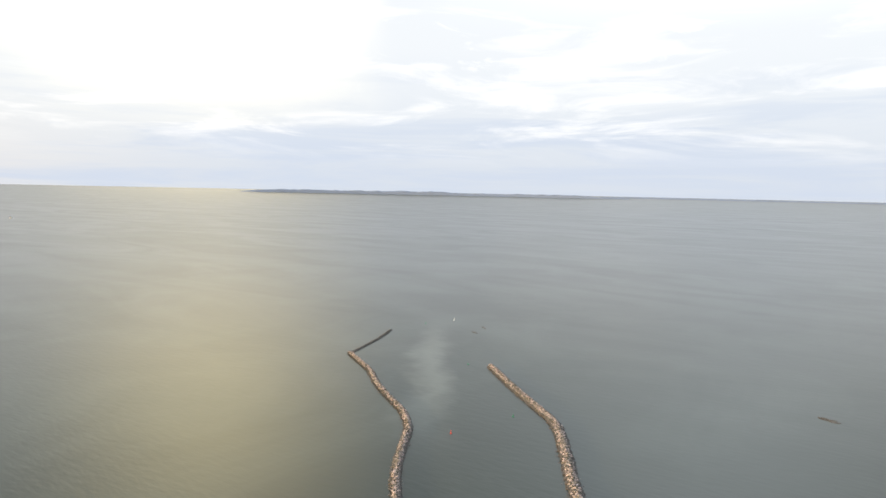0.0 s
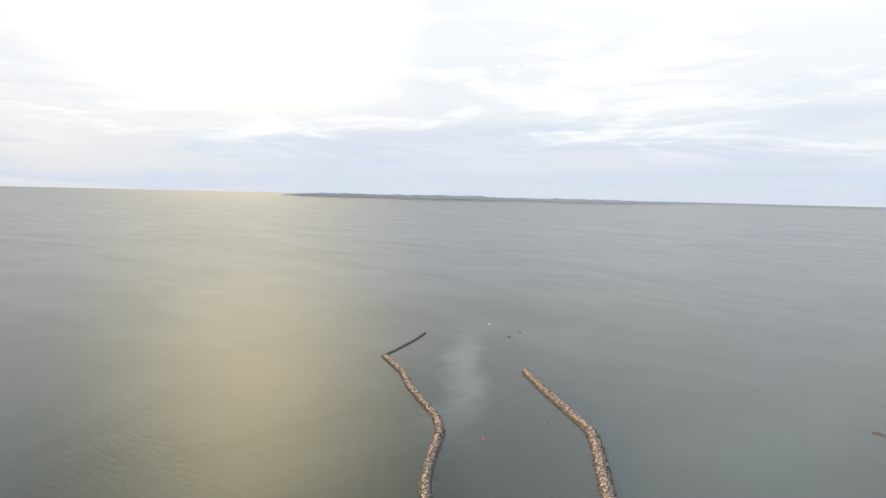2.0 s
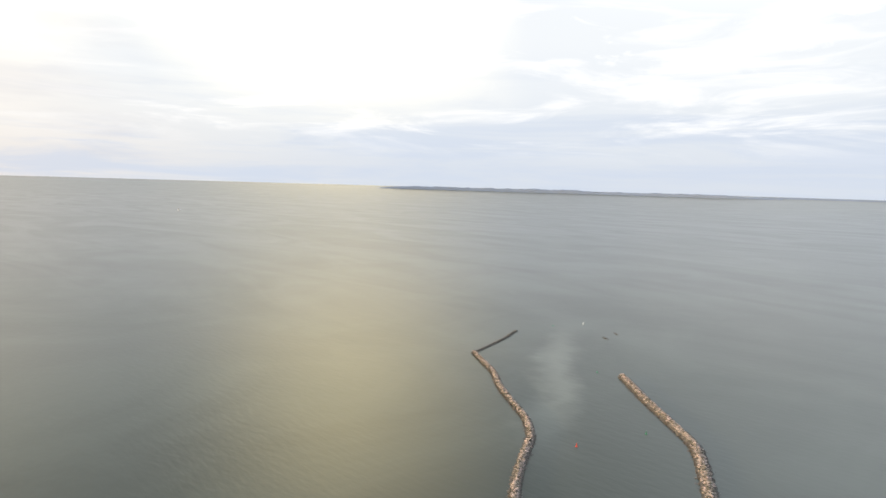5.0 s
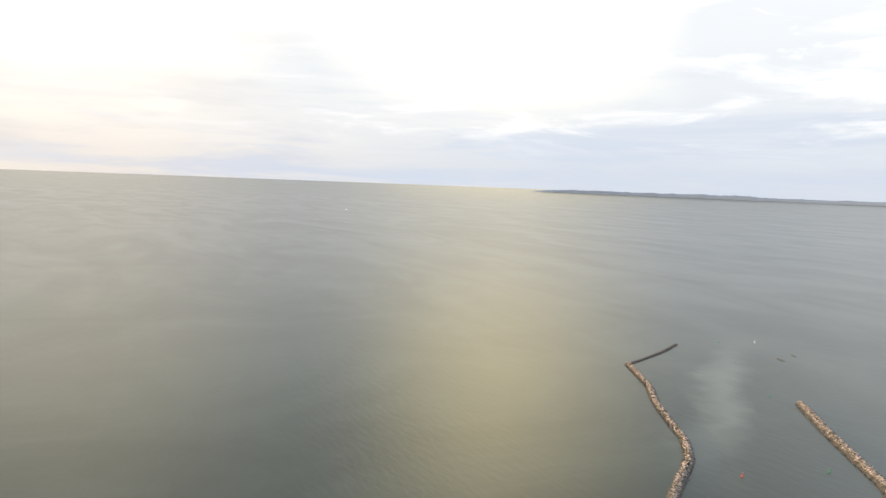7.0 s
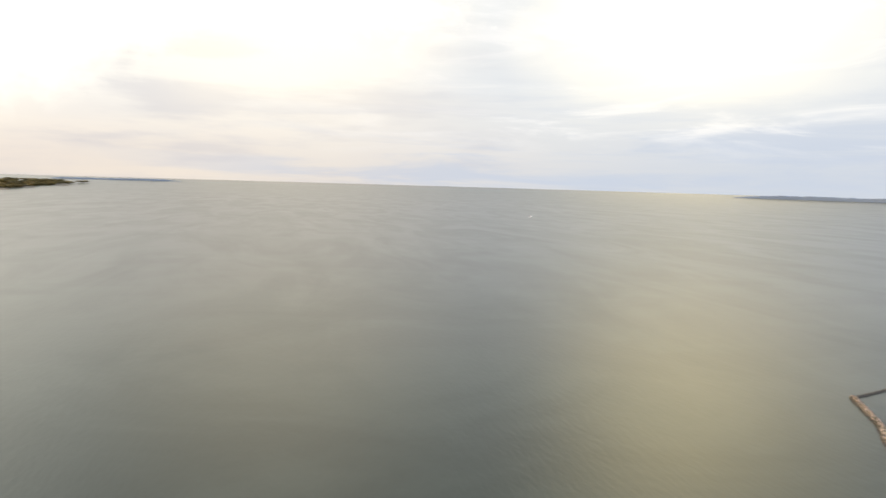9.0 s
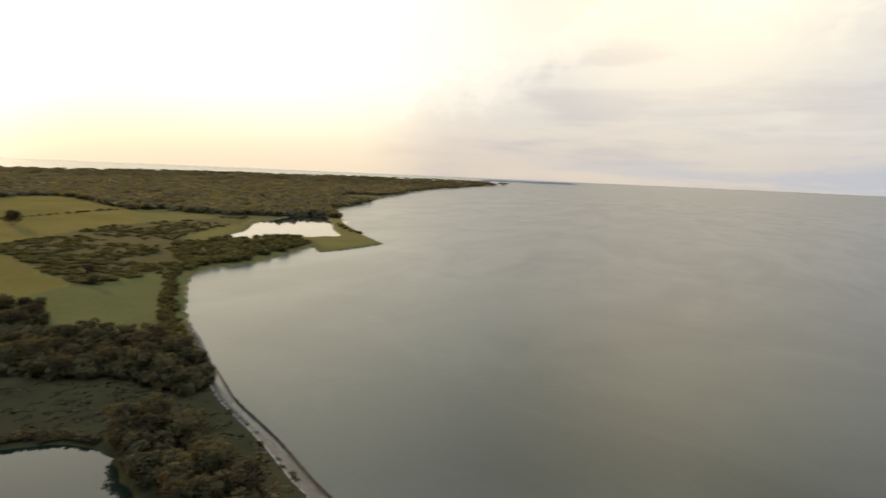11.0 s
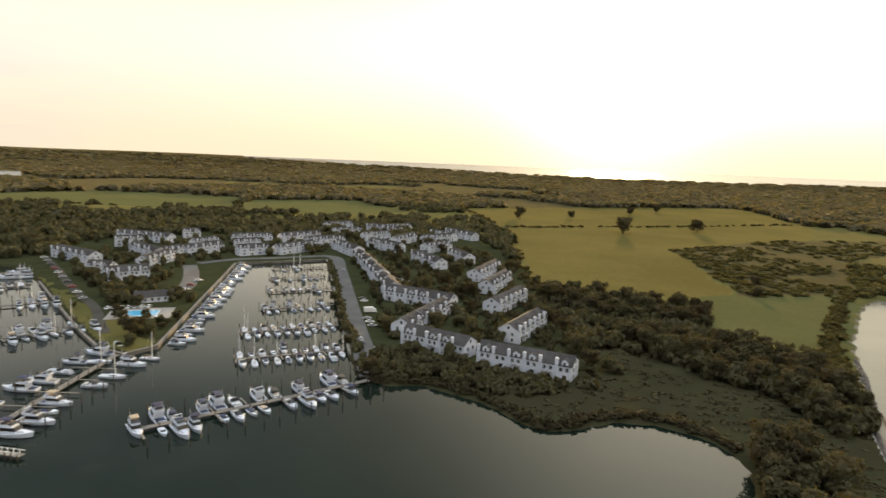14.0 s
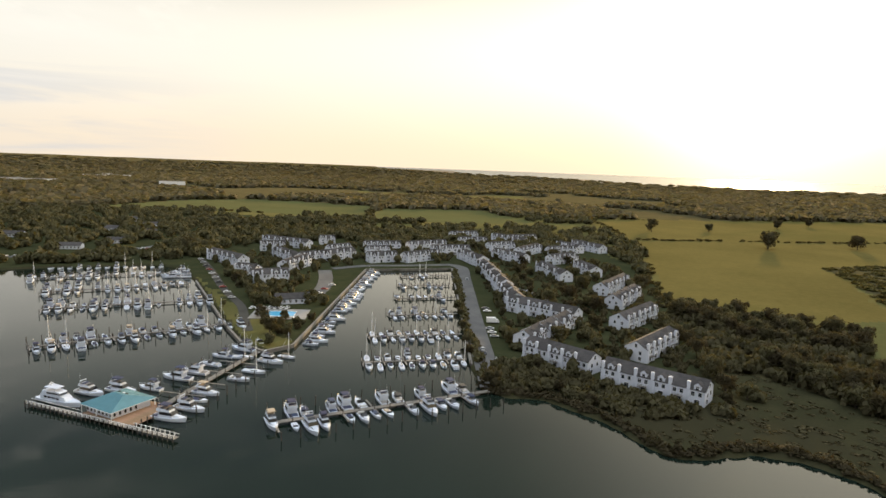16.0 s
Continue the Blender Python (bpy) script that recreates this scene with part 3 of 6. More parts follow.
WEST_ARM = curve_through([(9.6, -100), (28.2, -133), (43.7, -160.0), (49.0, -169.3), (55.2, -181.2), (60.2, -190.8), (66.1, -201.4), (71.8, -209.8),
    (79.1, -216.7), (89.3, -225.9), (100.6, -236.2), (112.4, -247.5), (124.8, -259.7)])
boulder_pile("breakwater", EAST_ARM, 3.4, 1.5, 0.6, "long crooked breakwater of tan boulders in the bay", 1)
boulder_pile("breakwater", EAST_SPUR, 2.2, 0.6, 0.6, "short dark rock spur at the breakwater's outer end", 2)
boulder_pile("breakwater", WEST_ARM, 4.5, 1.6, 0.6, "curved breakwater of piled tan boulders across the channel", 3)

# ---- channel markers and the moored boat far out ----
def marker(x, y, paint, tall, label):
    ob = thing("channel_marker", pose(x, y, 0) @ Matrix.Scale(0.5, 4), label, "buoy", "channel markers")
    s = Solid().tube((0, 0, -0.6), (0, 0, 0.45), 0.75, 0.75, 10)
    part("float", s, paint, ob)
    part("pillar", Solid().tube((0, 0, 0.45), (0, 0, tall), 0.30, 0.16, 8), paint, ob)
    part("topmark", Solid().tube((0, 0, tall), (0, 0, tall + 0.5), 0.34, 0.05, 8), paint, ob)


for x, y, paint, tall, label in [(96.8, -179.2, 'RUST', 2.2, 'red channel buoy floating between the breakwaters'), (86.4, -206.4, 'GREENPAINT', 2.0, 'green channel buoy floating between the breakwaters'),
    (194.9, -339.5, 'TRIM', 2.6, 'white mooring buoy floating beyond the breakwaters'), (204, -320.4, 'GREENPAINT', 1.3, 'small green buoy beyond the breakwaters'),
    (135.6, -256.8, 'GREENPAINT', 1.0, 'small dark buoy near the breakwater head')]:
    marker(x, y, {"RUST": RUST, "GREENPAINT": GREENPAINT, "TRIM": TRIM}[paint], tall, label)

# ---- drifting weed on the bay ----
def weed_raft(x, y, a, b, turn, seed):
    rnd = random.Random(seed)
    s = Solid()
    for _ in range(110):
        r, q = rnd.random() ** 0.7, rnd.uniform(0, 6.28)
        u, v, k, z = a * r * math.cos(q), b * r * math.sin(q), rnd.uniform(0.25, 0.6), rnd.uniform(0.05, 0.16)
        s.loft([[(u + k * c, v + 0.6 * k * d, -0.1) for c, d in ((-1, -0.4), (0.2, -1), (1, 0.2), (-0.1, 0.9))],
                [(u + 0.6 * k * c, v + 0.35 * k * d, z) for c, d in ((-1, -0.4), (0.2, -1), (1, 0.2), (-0.1, 0.9))]])
    ob = new("floating_weed", s.mesh("floating_weed", WETSTONE))
    ob.matrix_world = pose(x, y, 0, 0, 0, turn)
    tagged(ob, "dark mat of floating weed on the bay", "weed", kind="stuff")


for x, y, a, b, turn, seed in ((-13, -274, 4.0, 1.8, 160, 1), (167, -318, 3.6, 1.2, 150, 2), (169, -333, 2.8, 0.8, 140, 3)):
    weed_raft(x, y, a, b, turn, seed)

# ---- boats ----
def hull_solid(L, B, free, rake=0.9, sections=9):
    """A boat's hull along +y, bow forward, waterline at z = 0."""
    s = Solid()
    rings = []
    for i in range(sections):
        t = i / (sections - 1)
        b = B / 2 * (0.86 + 0.14 * min(1, t * 3)) * max(0.02, 1 - max(0, (t - 0.45) / 0.55) ** 2.3)
        y = -L / 2 + L * t
        top = free * (1 + 0.45 * t * t)
        fwd = rake * max(0, (t - 0.6) / 0.4) ** 2
        rings.append([(-b * 0.05, y - fwd, -0.45), (b * 0.05, y - fwd, -0.45), (b * 0.80, y - fwd * 0.6, 0.0), (b * 0.97, y - fwd * 0.2, top * 0.6), (b, y, top),
                      (-b, y, top), (-b * 0.97, y - fwd * 0.2, top * 0.6), (-b * 0.80, y - fwd * 0.6, 0.0)])
    return s.loft(rings)


def house(s, y0, y1, w0, w1, z0, z1, slope_f=0.5, slope_b=0.15, inset=0.12, mat=0):
    """A cabin block with raked ends."""
    return s.loft([[(-w0, y0, z0), (w0, y0, z0), (w1, y1, z0), (-w1, y1, z0)],
                   [(-w0 + inset, y0 + slope_b, z1), (w0 - inset, y0 + slope_b, z1), (w1 - inset, y1 - slope_f, z1), (-w1 + inset, y1 - slope_f, z1)]], mat)


def rail(s, L, B, free, y0):
    """A bow rail of stanchions and a hand line."""
    pts = []
    for i in range(7):
        t = y0 + (0.985 - y0) * i / 6
        b = B / 2 * max(0.02, 1 - max(0, (t - 0.45) / 0.55) ** 2.3) * 0.93
        pts.append((b, -L / 2 + L * t, free * (1 + 0.45 * t * t)))
    for sgn in (-1, 1):
        q = [(sgn * x, y, z) for x, y, z in pts]
        for p in q:
            s.tube(p, (p[0], p[1], p[2] + 0.6), 0.025, 0.025, 4)
        for a, b in zip(q, q[1:]):
            s.tube((a[0], a[1], a[2] + 0.6), (b[0], b[1], b[2] + 0.6), 0.025, 0.025, 4)
    return s


def boot_stripe(L, B, free, z0, z1, out=0.015):
    """A painted band along the hull's sides."""
    s = Solid()
    prev = None
    for sgn in (-1, 1):
        for i in range(9):
            t = (i if sgn > 0 else 8 - i) / 8 * 0.985
            b = B / 2 * (0.86 + 0.14 * min(1, t * 3)) * max(0.02, 1 - max(0, (t - 0.45) / 0.55) ** 2.3)
            k = [sgn * (b * (0.80 + 0.17 * min(1, z / (free * 0.6))) + out) for z in (z0, z1)]
            cur = ((k[0], -L / 2 + L * t, z0), (k[1], -L / 2 + L * t, z1))
            if prev:
                s.face([prev[0], cur[0], cur[1], prev[1]])
            prev = cur
    return s


def flybridge_cruiser(m, L=12.0, label="white flybridge motor cruiser moored at a pier", canvas=None):
    k = L / 12
    ob = thing("motor_cruiser", m, label, "boat", "boats in the marina")
    B, fr = 3.9 * k, 1.15 * k
    part("hull", hull_solid(L, B, fr), GEL, ob, "glossy white hull")
    part("hull_stripe", boot_stripe(L, B, fr, 0.05, 0.22 * k), NAVY, ob, "dark blue stripe")
    part("foredeck", house(Solid(), -0.5 * k, 4.2 * k, 1.45 * k, 0.7 * k, fr, fr + 0.75 * k, 1.1 * k), GEL, ob)
    part("saloon", house(Solid(), -3.2 * k, 1.9 * k, 1.6 * k, 1.45 * k, fr, fr + 1.9 * k, 1.2 * k), GEL, ob)
    part("window_band", house(Solid(), -2.9 * k, 1.78 * k, 1.61 * k, 1.47 * k, fr + 0.85 * k, fr + 1.72 * k, 0.45 * k, 0.05, 0.09 * k), SMOKED, ob, "smoked dark window band")
    part("flybridge", house(Solid(), -3.9 * k, 0.6 * k, 1.55 * k, 1.2 * k, fr + 1.9 * k, fr + 2.6 * k, 0.35 * k, 0.05), GEL, ob)
    part("flybridge_well", Solid().box(-1.2 * k, -3.6 * k, fr + 2.6 * k, 1.2 * k, -0.2 * k, fr + 2.63 * k), TEAK, ob, "dark flybridge floor")
    part("flybridge_screen", house(Solid(), -0.35 * k, 0.72 * k, 1.32 * k, 1.12 * k, fr + 2.45 * k, fr + 3.0 * k, 0.5 * k, 0.3 * k), SMOKED, ob, "low smoked windscreen")
    part("flybridge_seat", Solid().box(-1.1 * k, -2.6 * k, fr + 2.6 * k, 1.1 * k, -1.6 * k, fr + 2.95 * k), NAVY if not canvas else canvas, ob)
    part("cockpit_sole", Solid().box(-1.5 * k, -5.7 * k, fr, 1.5 * k, -3.2 * k, fr + 0.03), NAVY if canvas else TEAK, ob)
    arch = Solid()
    for sx in (-1.45, 1.45):
        arch.tube((sx * k, -3.5 * k, fr + 2.5 * k), (sx * 0.85 * k, -3.1 * k, fr + 3.7 * k), 0.09 * k, 0.09 * k)
    arch.box(-1.3 * k, -3.3 * k, fr + 3.62 * k, 1.3 * k, -2.9 * k, fr + 3.78 * k)
    part("radar_arch", arch, GEL, ob)
    if canvas:
        part("bimini_top", house(Solid(), -3.4 * k, 0.0, 1.4 * k, 1.3 * k, fr + 3.8 * k, fr + 3.98 * k, 0.2, 0.2, 0.2), canvas, ob, "canvas top")
    part("antenna", Solid().tube((0.9 * k, -3.0 * k, fr + 3.7 * k), (1.0 * k, -3.5 * k, fr + 6.0 * k), 0.03, 0.015, 4), TRIM, ob)
    part("bow_rail", rail(Solid(), L, B, fr, 0.45), STEEL, ob)
    return ob


def express_cruiser(m, L=9.0, label="white open express cruiser moored at a pier", canvas=None):
    k = L / 9
    ob = thing("express_cruiser", m, label, "boat", "boats in the marina")
    B, fr = 3.0 * k, 0.95 * k
    part("hull", hull_solid(L, B, fr), GEL, ob, "glossy white hull")
    part("hull_stripe", boot_stripe(L, B, fr, 0.35 * k, 0.52 * k), NAVY, ob, "dark blue stripe")
    part("foredeck", house(Solid(), 0.2 * k, 3.5 * k, 1.15 * k, 0.45 * k, fr, fr + 0.5 * k, 1.0 * k), GEL, ob)
    part("windshield", house(Solid(), -0.9 * k, 1.1 * k, 1.2 * k, 0.95 * k, fr + 0.3 * k, fr + 1.15 * k, 0.9 * k, 0.0, 0.15), SMOKED, ob, "raked smoked windshield")
    part("cockpit_sole", Solid().box(-1.2 * k, -4.1 * k, fr, 1.2 * k, -0.9 * k, fr + 0.03), canvas or TEAK, ob)
    part("bench", Solid().box(-1.1 * k, -3.9 * k, fr, 1.1 * k, -3.3 * k, fr + 0.5), DECK, ob)
    if canvas:
        part("canvas_top", house(Solid(), -2.9 * k, 0.3 * k, 1.25 * k, 1.1 * k, fr + 1.55 * k, fr + 1.8 * k, 0.3, 0.2, 0.2), canvas, ob, "canvas top")
        part("top_frame", Solid().tube((-1.15 * k, -1.5 * k, fr), (-1.1 * k, -1.2 * k, fr + 1.6 * k), 0.03, 0.03, 4).tube((1.15 * k, -1.5 * k, fr), (1.1 * k, -1.2 * k, fr + 1.6 * k), 0.03, 0.03, 4).tube((-1.12 * k, -1.2 * k, fr + 1.57 * k), (1.12 * k, -1.2 * k, fr + 1.57 * k), 0.03, 0.03, 4), STEEL, ob)
    part("swim_platform", Solid().box(-1.2 * k, -5.0 * k, 0.15, 1.2 * k, -4.4 * k, 0.27), GEL, ob)
    part("bow_rail", rail(Solid(), L, B, fr, 0.5), STEEL, ob)
    return ob


def runabout(m, L=6.8, label="small white runabout with a covered cockpit", canvas=None):
    ob = thing("runabout", m, label, "boat", "boats in the marina")
    k = L / 6.8
    B, fr = 2.4 * k, 0.75 * k
    part("hull", hull_solid(L, B, fr, 0.6), GEL, ob, "white hull")
    part("cockpit_cover", house(Solid(), -2.9 * k, 0.9 * k, 0.98 * k, 0.85 * k, fr, fr + 0.34 * k, 0.5 * k, 0.3, 0.3), canvas or NAVY, ob, "taut canvas cover")
    part("windshield", house(Solid(), 0.2 * k, 1.0 * k, 0.95 * k, 0.8 * k, fr + 0.1, fr + 0.55 * k, 0.5 * k, 0.1, 0.1), SMOKED, ob)
    motor = Solid().box(-0.25, -3.85 * k, 0.35, 0.25, -3.35 * k, 1.15 * k, 0, 0.06).box(-0.09, -3.7 * k, -0.3, 0.09, -3.5 * k, 0.35)
    part("outboard_motor", motor, BLACK, ob, "black outboard motor")
    return ob


def sloop(m, L=10.0, label="white sailing sloop with a bare mast", canvas=None):
    ob = thing("sailing_boat", m, label, "boat", "boats in the marina")
    k = L / 10
    B, fr = 3.0 * k, 0.95 * k
    part("hull", hull_solid(L, B, fr, 1.1), GEL, ob, "white hull")
    part("hull_stripe", boot_stripe(L, B, fr, 0.05, 0.16), NAVY, ob, "dark stripe")
    part("coachroof", house(Solid(), -1.4 * k, 2.3 * k, 0.95 * k, 0.6 * k, fr, fr + 0.5 * k, 0.5 * k), GEL, ob)
    part("cabin_window", house(Solid(), -1.0 * k, 1.6 * k, 0.97 * k, 0.76 * k, fr + 0.18, fr + 0.36, 0.2, 0.1, 0.04), SMOKED, ob)
    part("cockpit_sole", Solid().box(-0.8 * k, -4.2 * k, fr, 0.8 * k, -1.5 * k, fr + 0.03), DECK, ob)
    part("mast", Solid().tube((0, 0.9 * k, fr), (0, 0.8 * k, 14.0 * k), 0.15, 0.11), TRIM, ob, "bare alloy mast")
    part("furled_sail", Solid().tube((0, 0.7 * k, fr + 1.4 * k), (0, -3.4 * k, fr + 1.3 * k), 0.20, 0.15), canvas or NAVY, ob, "furled sail under a cover")
    rig = Solid()
    for a, b in (((0, 4.8 * k, fr * 1.4), (0, 0.8 * k, 13.6 * k)), ((0, -4.8 * k, fr), (0, 0.8 * k, 13.9 * k)), ((1.4 * k, 0.6 * k, fr), (0, 0.8 * k, 9.5 * k)), ((-1.4 * k, 0.6 * k, fr), (0, 0.8 * k, 9.5 * k))):
        rig.tube(a, b, 0.025, 0.025, 3)
    part("rigging", rig, STEEL, ob)
    part("spreader", Solid().tube((-0.9 * k, 0.8 * k, 8.6 * k), (0.9 * k, 0.8 * k, 8.6 * k), 0.04, 0.04, 4), STEEL, ob)
    return ob


def motor_yacht(m, L=17.0):
    ob = thing("motor_yacht", m, "large white three-deck motor yacht beside the pier", "boat", "boats in the marina")
    B, fr = 5.0, 1.8
    part("hull", hull_solid(L, B, fr), GEL, ob, "tall white hull")
    part("hull_stripe", boot_stripe(L, B, fr, 0.05, 0.3), BLACK, ob)
    part("main_deckhouse", house(Solid(), -6.2, 4.2, 2.2, 1.5, fr, fr + 2.2, 1.3), GEL, ob)
    for y in (-4.6, -2.9, -1.2, 0.5):
        for sx in (-1, 1):
            part("side_window", Solid().box(sx * 2.06 - 0.09, y, fr + 1.0, sx * 2.06 + 0.09, y + 1.1, fr + 1.75), SMOKED, ob)
    part("upper_deckhouse", house(Solid(), -5.6, 2.2, 2.1, 1.6, fr + 2.2, fr + 4.0, 1.2), GEL, ob)
    part("upper_window_band", house(Solid(), -3.6, 2.0, 2.06, 1.63, fr + 2.9, fr + 3.55, 0.5, 0.05, 0.08), SMOKED, ob)
    part("hardtop", house(Solid(), -4.8, 0.2, 1.9, 1.6, fr + 5.6, fr + 5.8, 0.3, 0.2, 0.2), GEL, ob)
    for sx in (-1.6, 1.6):
        for y in (-4.2, -0.6):
            part("hardtop_post", Solid().tube((sx, y, fr + 4.0), (sx * 0.95, y + 0.2, fr + 5.6), 0.07, 0.07), GEL, ob)
    part("radar_mast", Solid().tube((0, -3.4, fr + 5.8), (0, -3.9, fr + 7.6), 0.12, 0.08).box(-0.8, -3.9, fr + 6.7, 0.8, -3.6, fr + 6.85), TRIM, ob)
    part("bow_rail", rail(Solid(), L, B, fr, 0.4), STEEL, ob)
    return ob


# one of each kind and size is built, the rest are copies
KINDS = {
    "fly": (flybridge_cruiser, 12.0, None), "flyblue": (flybridge_cruiser, 12.5, "NAVY"), "flysmall": (flybridge_cruiser, 9.8, "NAVY"), "flytan": (flybridge_cruiser, 11.0, "TAN"),
    "exp": (express_cruiser, 9.0, None), "expblue": (express_cruiser, 8.4, "NAVY"), "expblack": (express_cruiser, 9.4, "BLACK"),
    "run": (runabout, 6.8, None), "runtan": (runabout, 7.2, "TAN"), "runwhite": (runabout, 6.2, "GEL"),
    "sail": (sloop, 10.0, None), "sailsmall": (sloop, 8.2, "TAN")}
WORDS = {"fly": "white flybridge motor cruiser with smoked windows", "flyblue": "white flybridge cruiser with a navy canvas top", "flysmall": "smaller white flybridge cruiser with a navy top",
         "flytan": "white flybridge cruiser with a tan canvas top", "exp": "white open express cruiser at its slip", "expblue": "white express cruiser with a navy canvas top",
         "expblack": "white express cruiser with a black canvas top", "run": "small white runabout under a navy cover", "runtan": "small white runabout under a tan cover",
         "runwhite": "small white runabout under a white cover", "sail": "white sailing sloop with a bare mast", "sailsmall": "small white sloop with a tan sail cover"}
CANVAS = {"NAVY": NAVY, "TAN": TAN, "BLACK": BLACK, "GEL": GEL, None: None}
first_of = {}


def boat(kind, x, y, dx, dy, scale=1.0):
    """A boat with its bow towards (dx, dy)."""
    m = pose(x, y, 0, 0, rng.uniform(-1.5, 1.5), heading(dx, dy) + rng.uniform(-4, 4)) @ Matrix.Scale(scale, 4)
    if kind not in first_of:
        build, L, c = KINDS[kind]
        first_of[kind] = build(pose(0, 0, 0), L, WORDS[kind], CANVAS[c])
        first_of[kind].matrix_world = m
        return first_of[kind]
    made = copy_thing(first_of[kind], pose(0, 0, 0))
    made.matrix_basis = m
    return made


PILE_MESH = Solid().tube((0, 0, -2.5), (0, 0, 3.1), 0.21, 0.17, 7).tube((0, 0, 3.1), (0, 0, 3.22), 0.19, 0.05, 7).mesh("piling", PILE)
PLANK_MESHES = {}


def pier(p, q, width=2.0, reach=10.0, spacing=5.0, near=1.0, far=1.0, kinds=("exp",), label="long grey timber pier with mooring piles", fingers=True, skip=0.0, scale=1.0, post_every=1):
    """A timber pier from p to q with slips on both sides."""
    (x0, y0), (x1, y1) = p, q
    L = math.hypot(x1 - x0, y1 - y0)
    ux, uy = (x1 - x0) / L, (y1 - y0) / L
    ob = thing("pier", pose(x0, y0, 0, 0, 0, math.degrees(math.atan2(uy, ux))), label, "pier", "timber piers")
    deck = Solid()
    n = int(L / 1.2)
    for i in range(n):
        deck.box(i * L / n, -width / 2, 0.95, (i + 1) * L / n - 0.06, width / 2, 1.05 + 0.02 * rng.random())
    deck.box(0, -width / 2 + 0.1, 0.75, L, -width / 2 + 0.3, 0.95).box(0, width / 2 - 0.3, 0.75, L, width / 2 - 0.1, 0.95)
    part("deck", deck, PLANK, ob, "weathered plank deck")
    m = int(L / spacing)
    for i in range(m + 1):
        s = min(L - 0.2, i * spacing + 0.2)
        for side, have in ((-1, near), (1, far)):
            part("piling", PILE_MESH, None, ob, at=pose(s, side * (width / 2 + 0.15), rng.uniform(-0.8, -0.1)))
            if have > 0 and i % post_every == 0:
                part("piling", PILE_MESH, None, ob, at=pose(s + rng.uniform(-0.3, 0.3), side * (width / 2 + reach + rng.uniform(-0.3, 0.6)), rng.uniform(-0.3, 0.5)))
                if fingers and i % 2 == 0 and i < m:
                    f = Solid().box(s - 0.35, min(0, side) * reach * 0.62 - (width / 2 if side < 0 else -width / 2), 0.9, s + 0.35, max(0, side) * reach * 0.62 + (width / 2 if side > 0 else -width / 2), 1.02)
                    part("finger_pier", f, PLANK, ob)
    for i in range(m):
        for side, have in ((-1, near), (1, far)):
            if rng.random() < have * (1 - skip):
                kind = rng.choice(kinds)
                half = KINDS[kind][1] * scale / 2
                s, o = (i + 0.5) * spacing + 0.2, side * (width / 2 + half + 0.7 + rng.uniform(0, 0.8))
                out = 1 if rng.random() < 0.72 else -1
                boat(kind, x0 + ux * s - uy * o, y0 + uy * s + ux * o, -uy * side * out, ux * side * out, scale)
    return ob


# the outer pier, boat by boat
OUTER = [(-52.2, 189, 19.2, 224.4)][0]
pier(OUTER[:2], OUTER[2:], 2.2, 11.0, 5.6, 0.01, 0.01, label="outer timber pier lined with motor cruisers")
ox, oy = (OUTER[2] - OUTER[0]), (OUTER[3] - OUTER[1])
olen = math.hypot(ox, oy)
ox, oy = ox / olen, oy / olen
for s, side, kind in ((-0.5, 0, "flytan"), (6.0, -1, "runwhite"), (10.5, -1, "fly"), (15.0, -1, "flysmall"), (24.2, -1, "run"), (28.4, -1, "exp"), (33.2, -1, "run"), (37.5, -1, "runtan"),
                      (46.2, -1, "exp"), (51.8, -1, "fly"), (57.0, -1, "expblue"), (61.5, -1, "exp"), (69.5, -1, "expblue"),
                      (7.0, 1, "flyblue"), (11.2, 1, "expblue"), (20.5, 1, "flysmall"), (25.5, 1, "flyblue"), (31.0, 1, "exp"), (39.5, 1, "fly"), (45.0, 1, "expblack"), (54.0, 1, "flysmall"), (66.5, 1, "flyblue"), (71.0, 1, "expblack")):
    half = KINDS[kind][1] / 2 + 1.6
    boat(kind, OUTER[0] + ox * s - oy * half * side, OUTER[1] + oy * s + ox * half * side, oy * (1 if side <= 0 else -0.9), -ox * (1 if side <= 0 else -0.9) if side <= 0 else ox * 0.9)

# the pier that joins the pavilion to the quay
LINK = [(-92.4, 198, -79.2, 262.8)][0]
pier(LINK[:2], LINK[2:], 2.4, 12.0, 6.2, 0.01, 0.01, label="timber pier between the pavilion and the quay")
for x, y, kind, dx, dy in [(-85.8, 190.2, 'flyblue', 1, -0.25), (-82.8, 198.6, 'fly', 1, -0.25), (-82.8, 213, 'flytan', 1, -0.3), (-82.8, 206.4, 'run', 1, -0.3),
    (-76.2, 228.6, 'exp', 1, -0.25), (-73.2, 237.6, 'sail', 1, -0.25), (-70.2, 250.8, 'fly', 1, -0.3), (-65.4, 258, 'sailsmall', 1, -0.3),
    (-99.6, 227.4, 'flyblue', -1, 0.25), (-96, 234.6, 'fly', -1, 0.25), (-93.6, 244.8, 'exp', -1, 0.25), (-92.4, 255.6, 'flysmall', -1, 0.25),
    (-83.4, 255, 'sail', 1, -0.2), (-87, 266.4, 'flyblue', -1, 0.3), (-82.8, 277.2, 'exp', -0.6, 1), (-122.4, 209.4, 'fly', 1, -0.3),
    (-112.8, 212.4, 'flyblue', 1, -0.3), (-104.4, 216, 'flysmall', -1, 0.3)]:
    boat(kind, x, y, dx, dy)
motor_yacht(pose(-127.5, 200.6, 0, 0, 0, heading(1, -0.38)) @ Matrix.Diagonal((1.0, 1.12, 0.74, 1)))

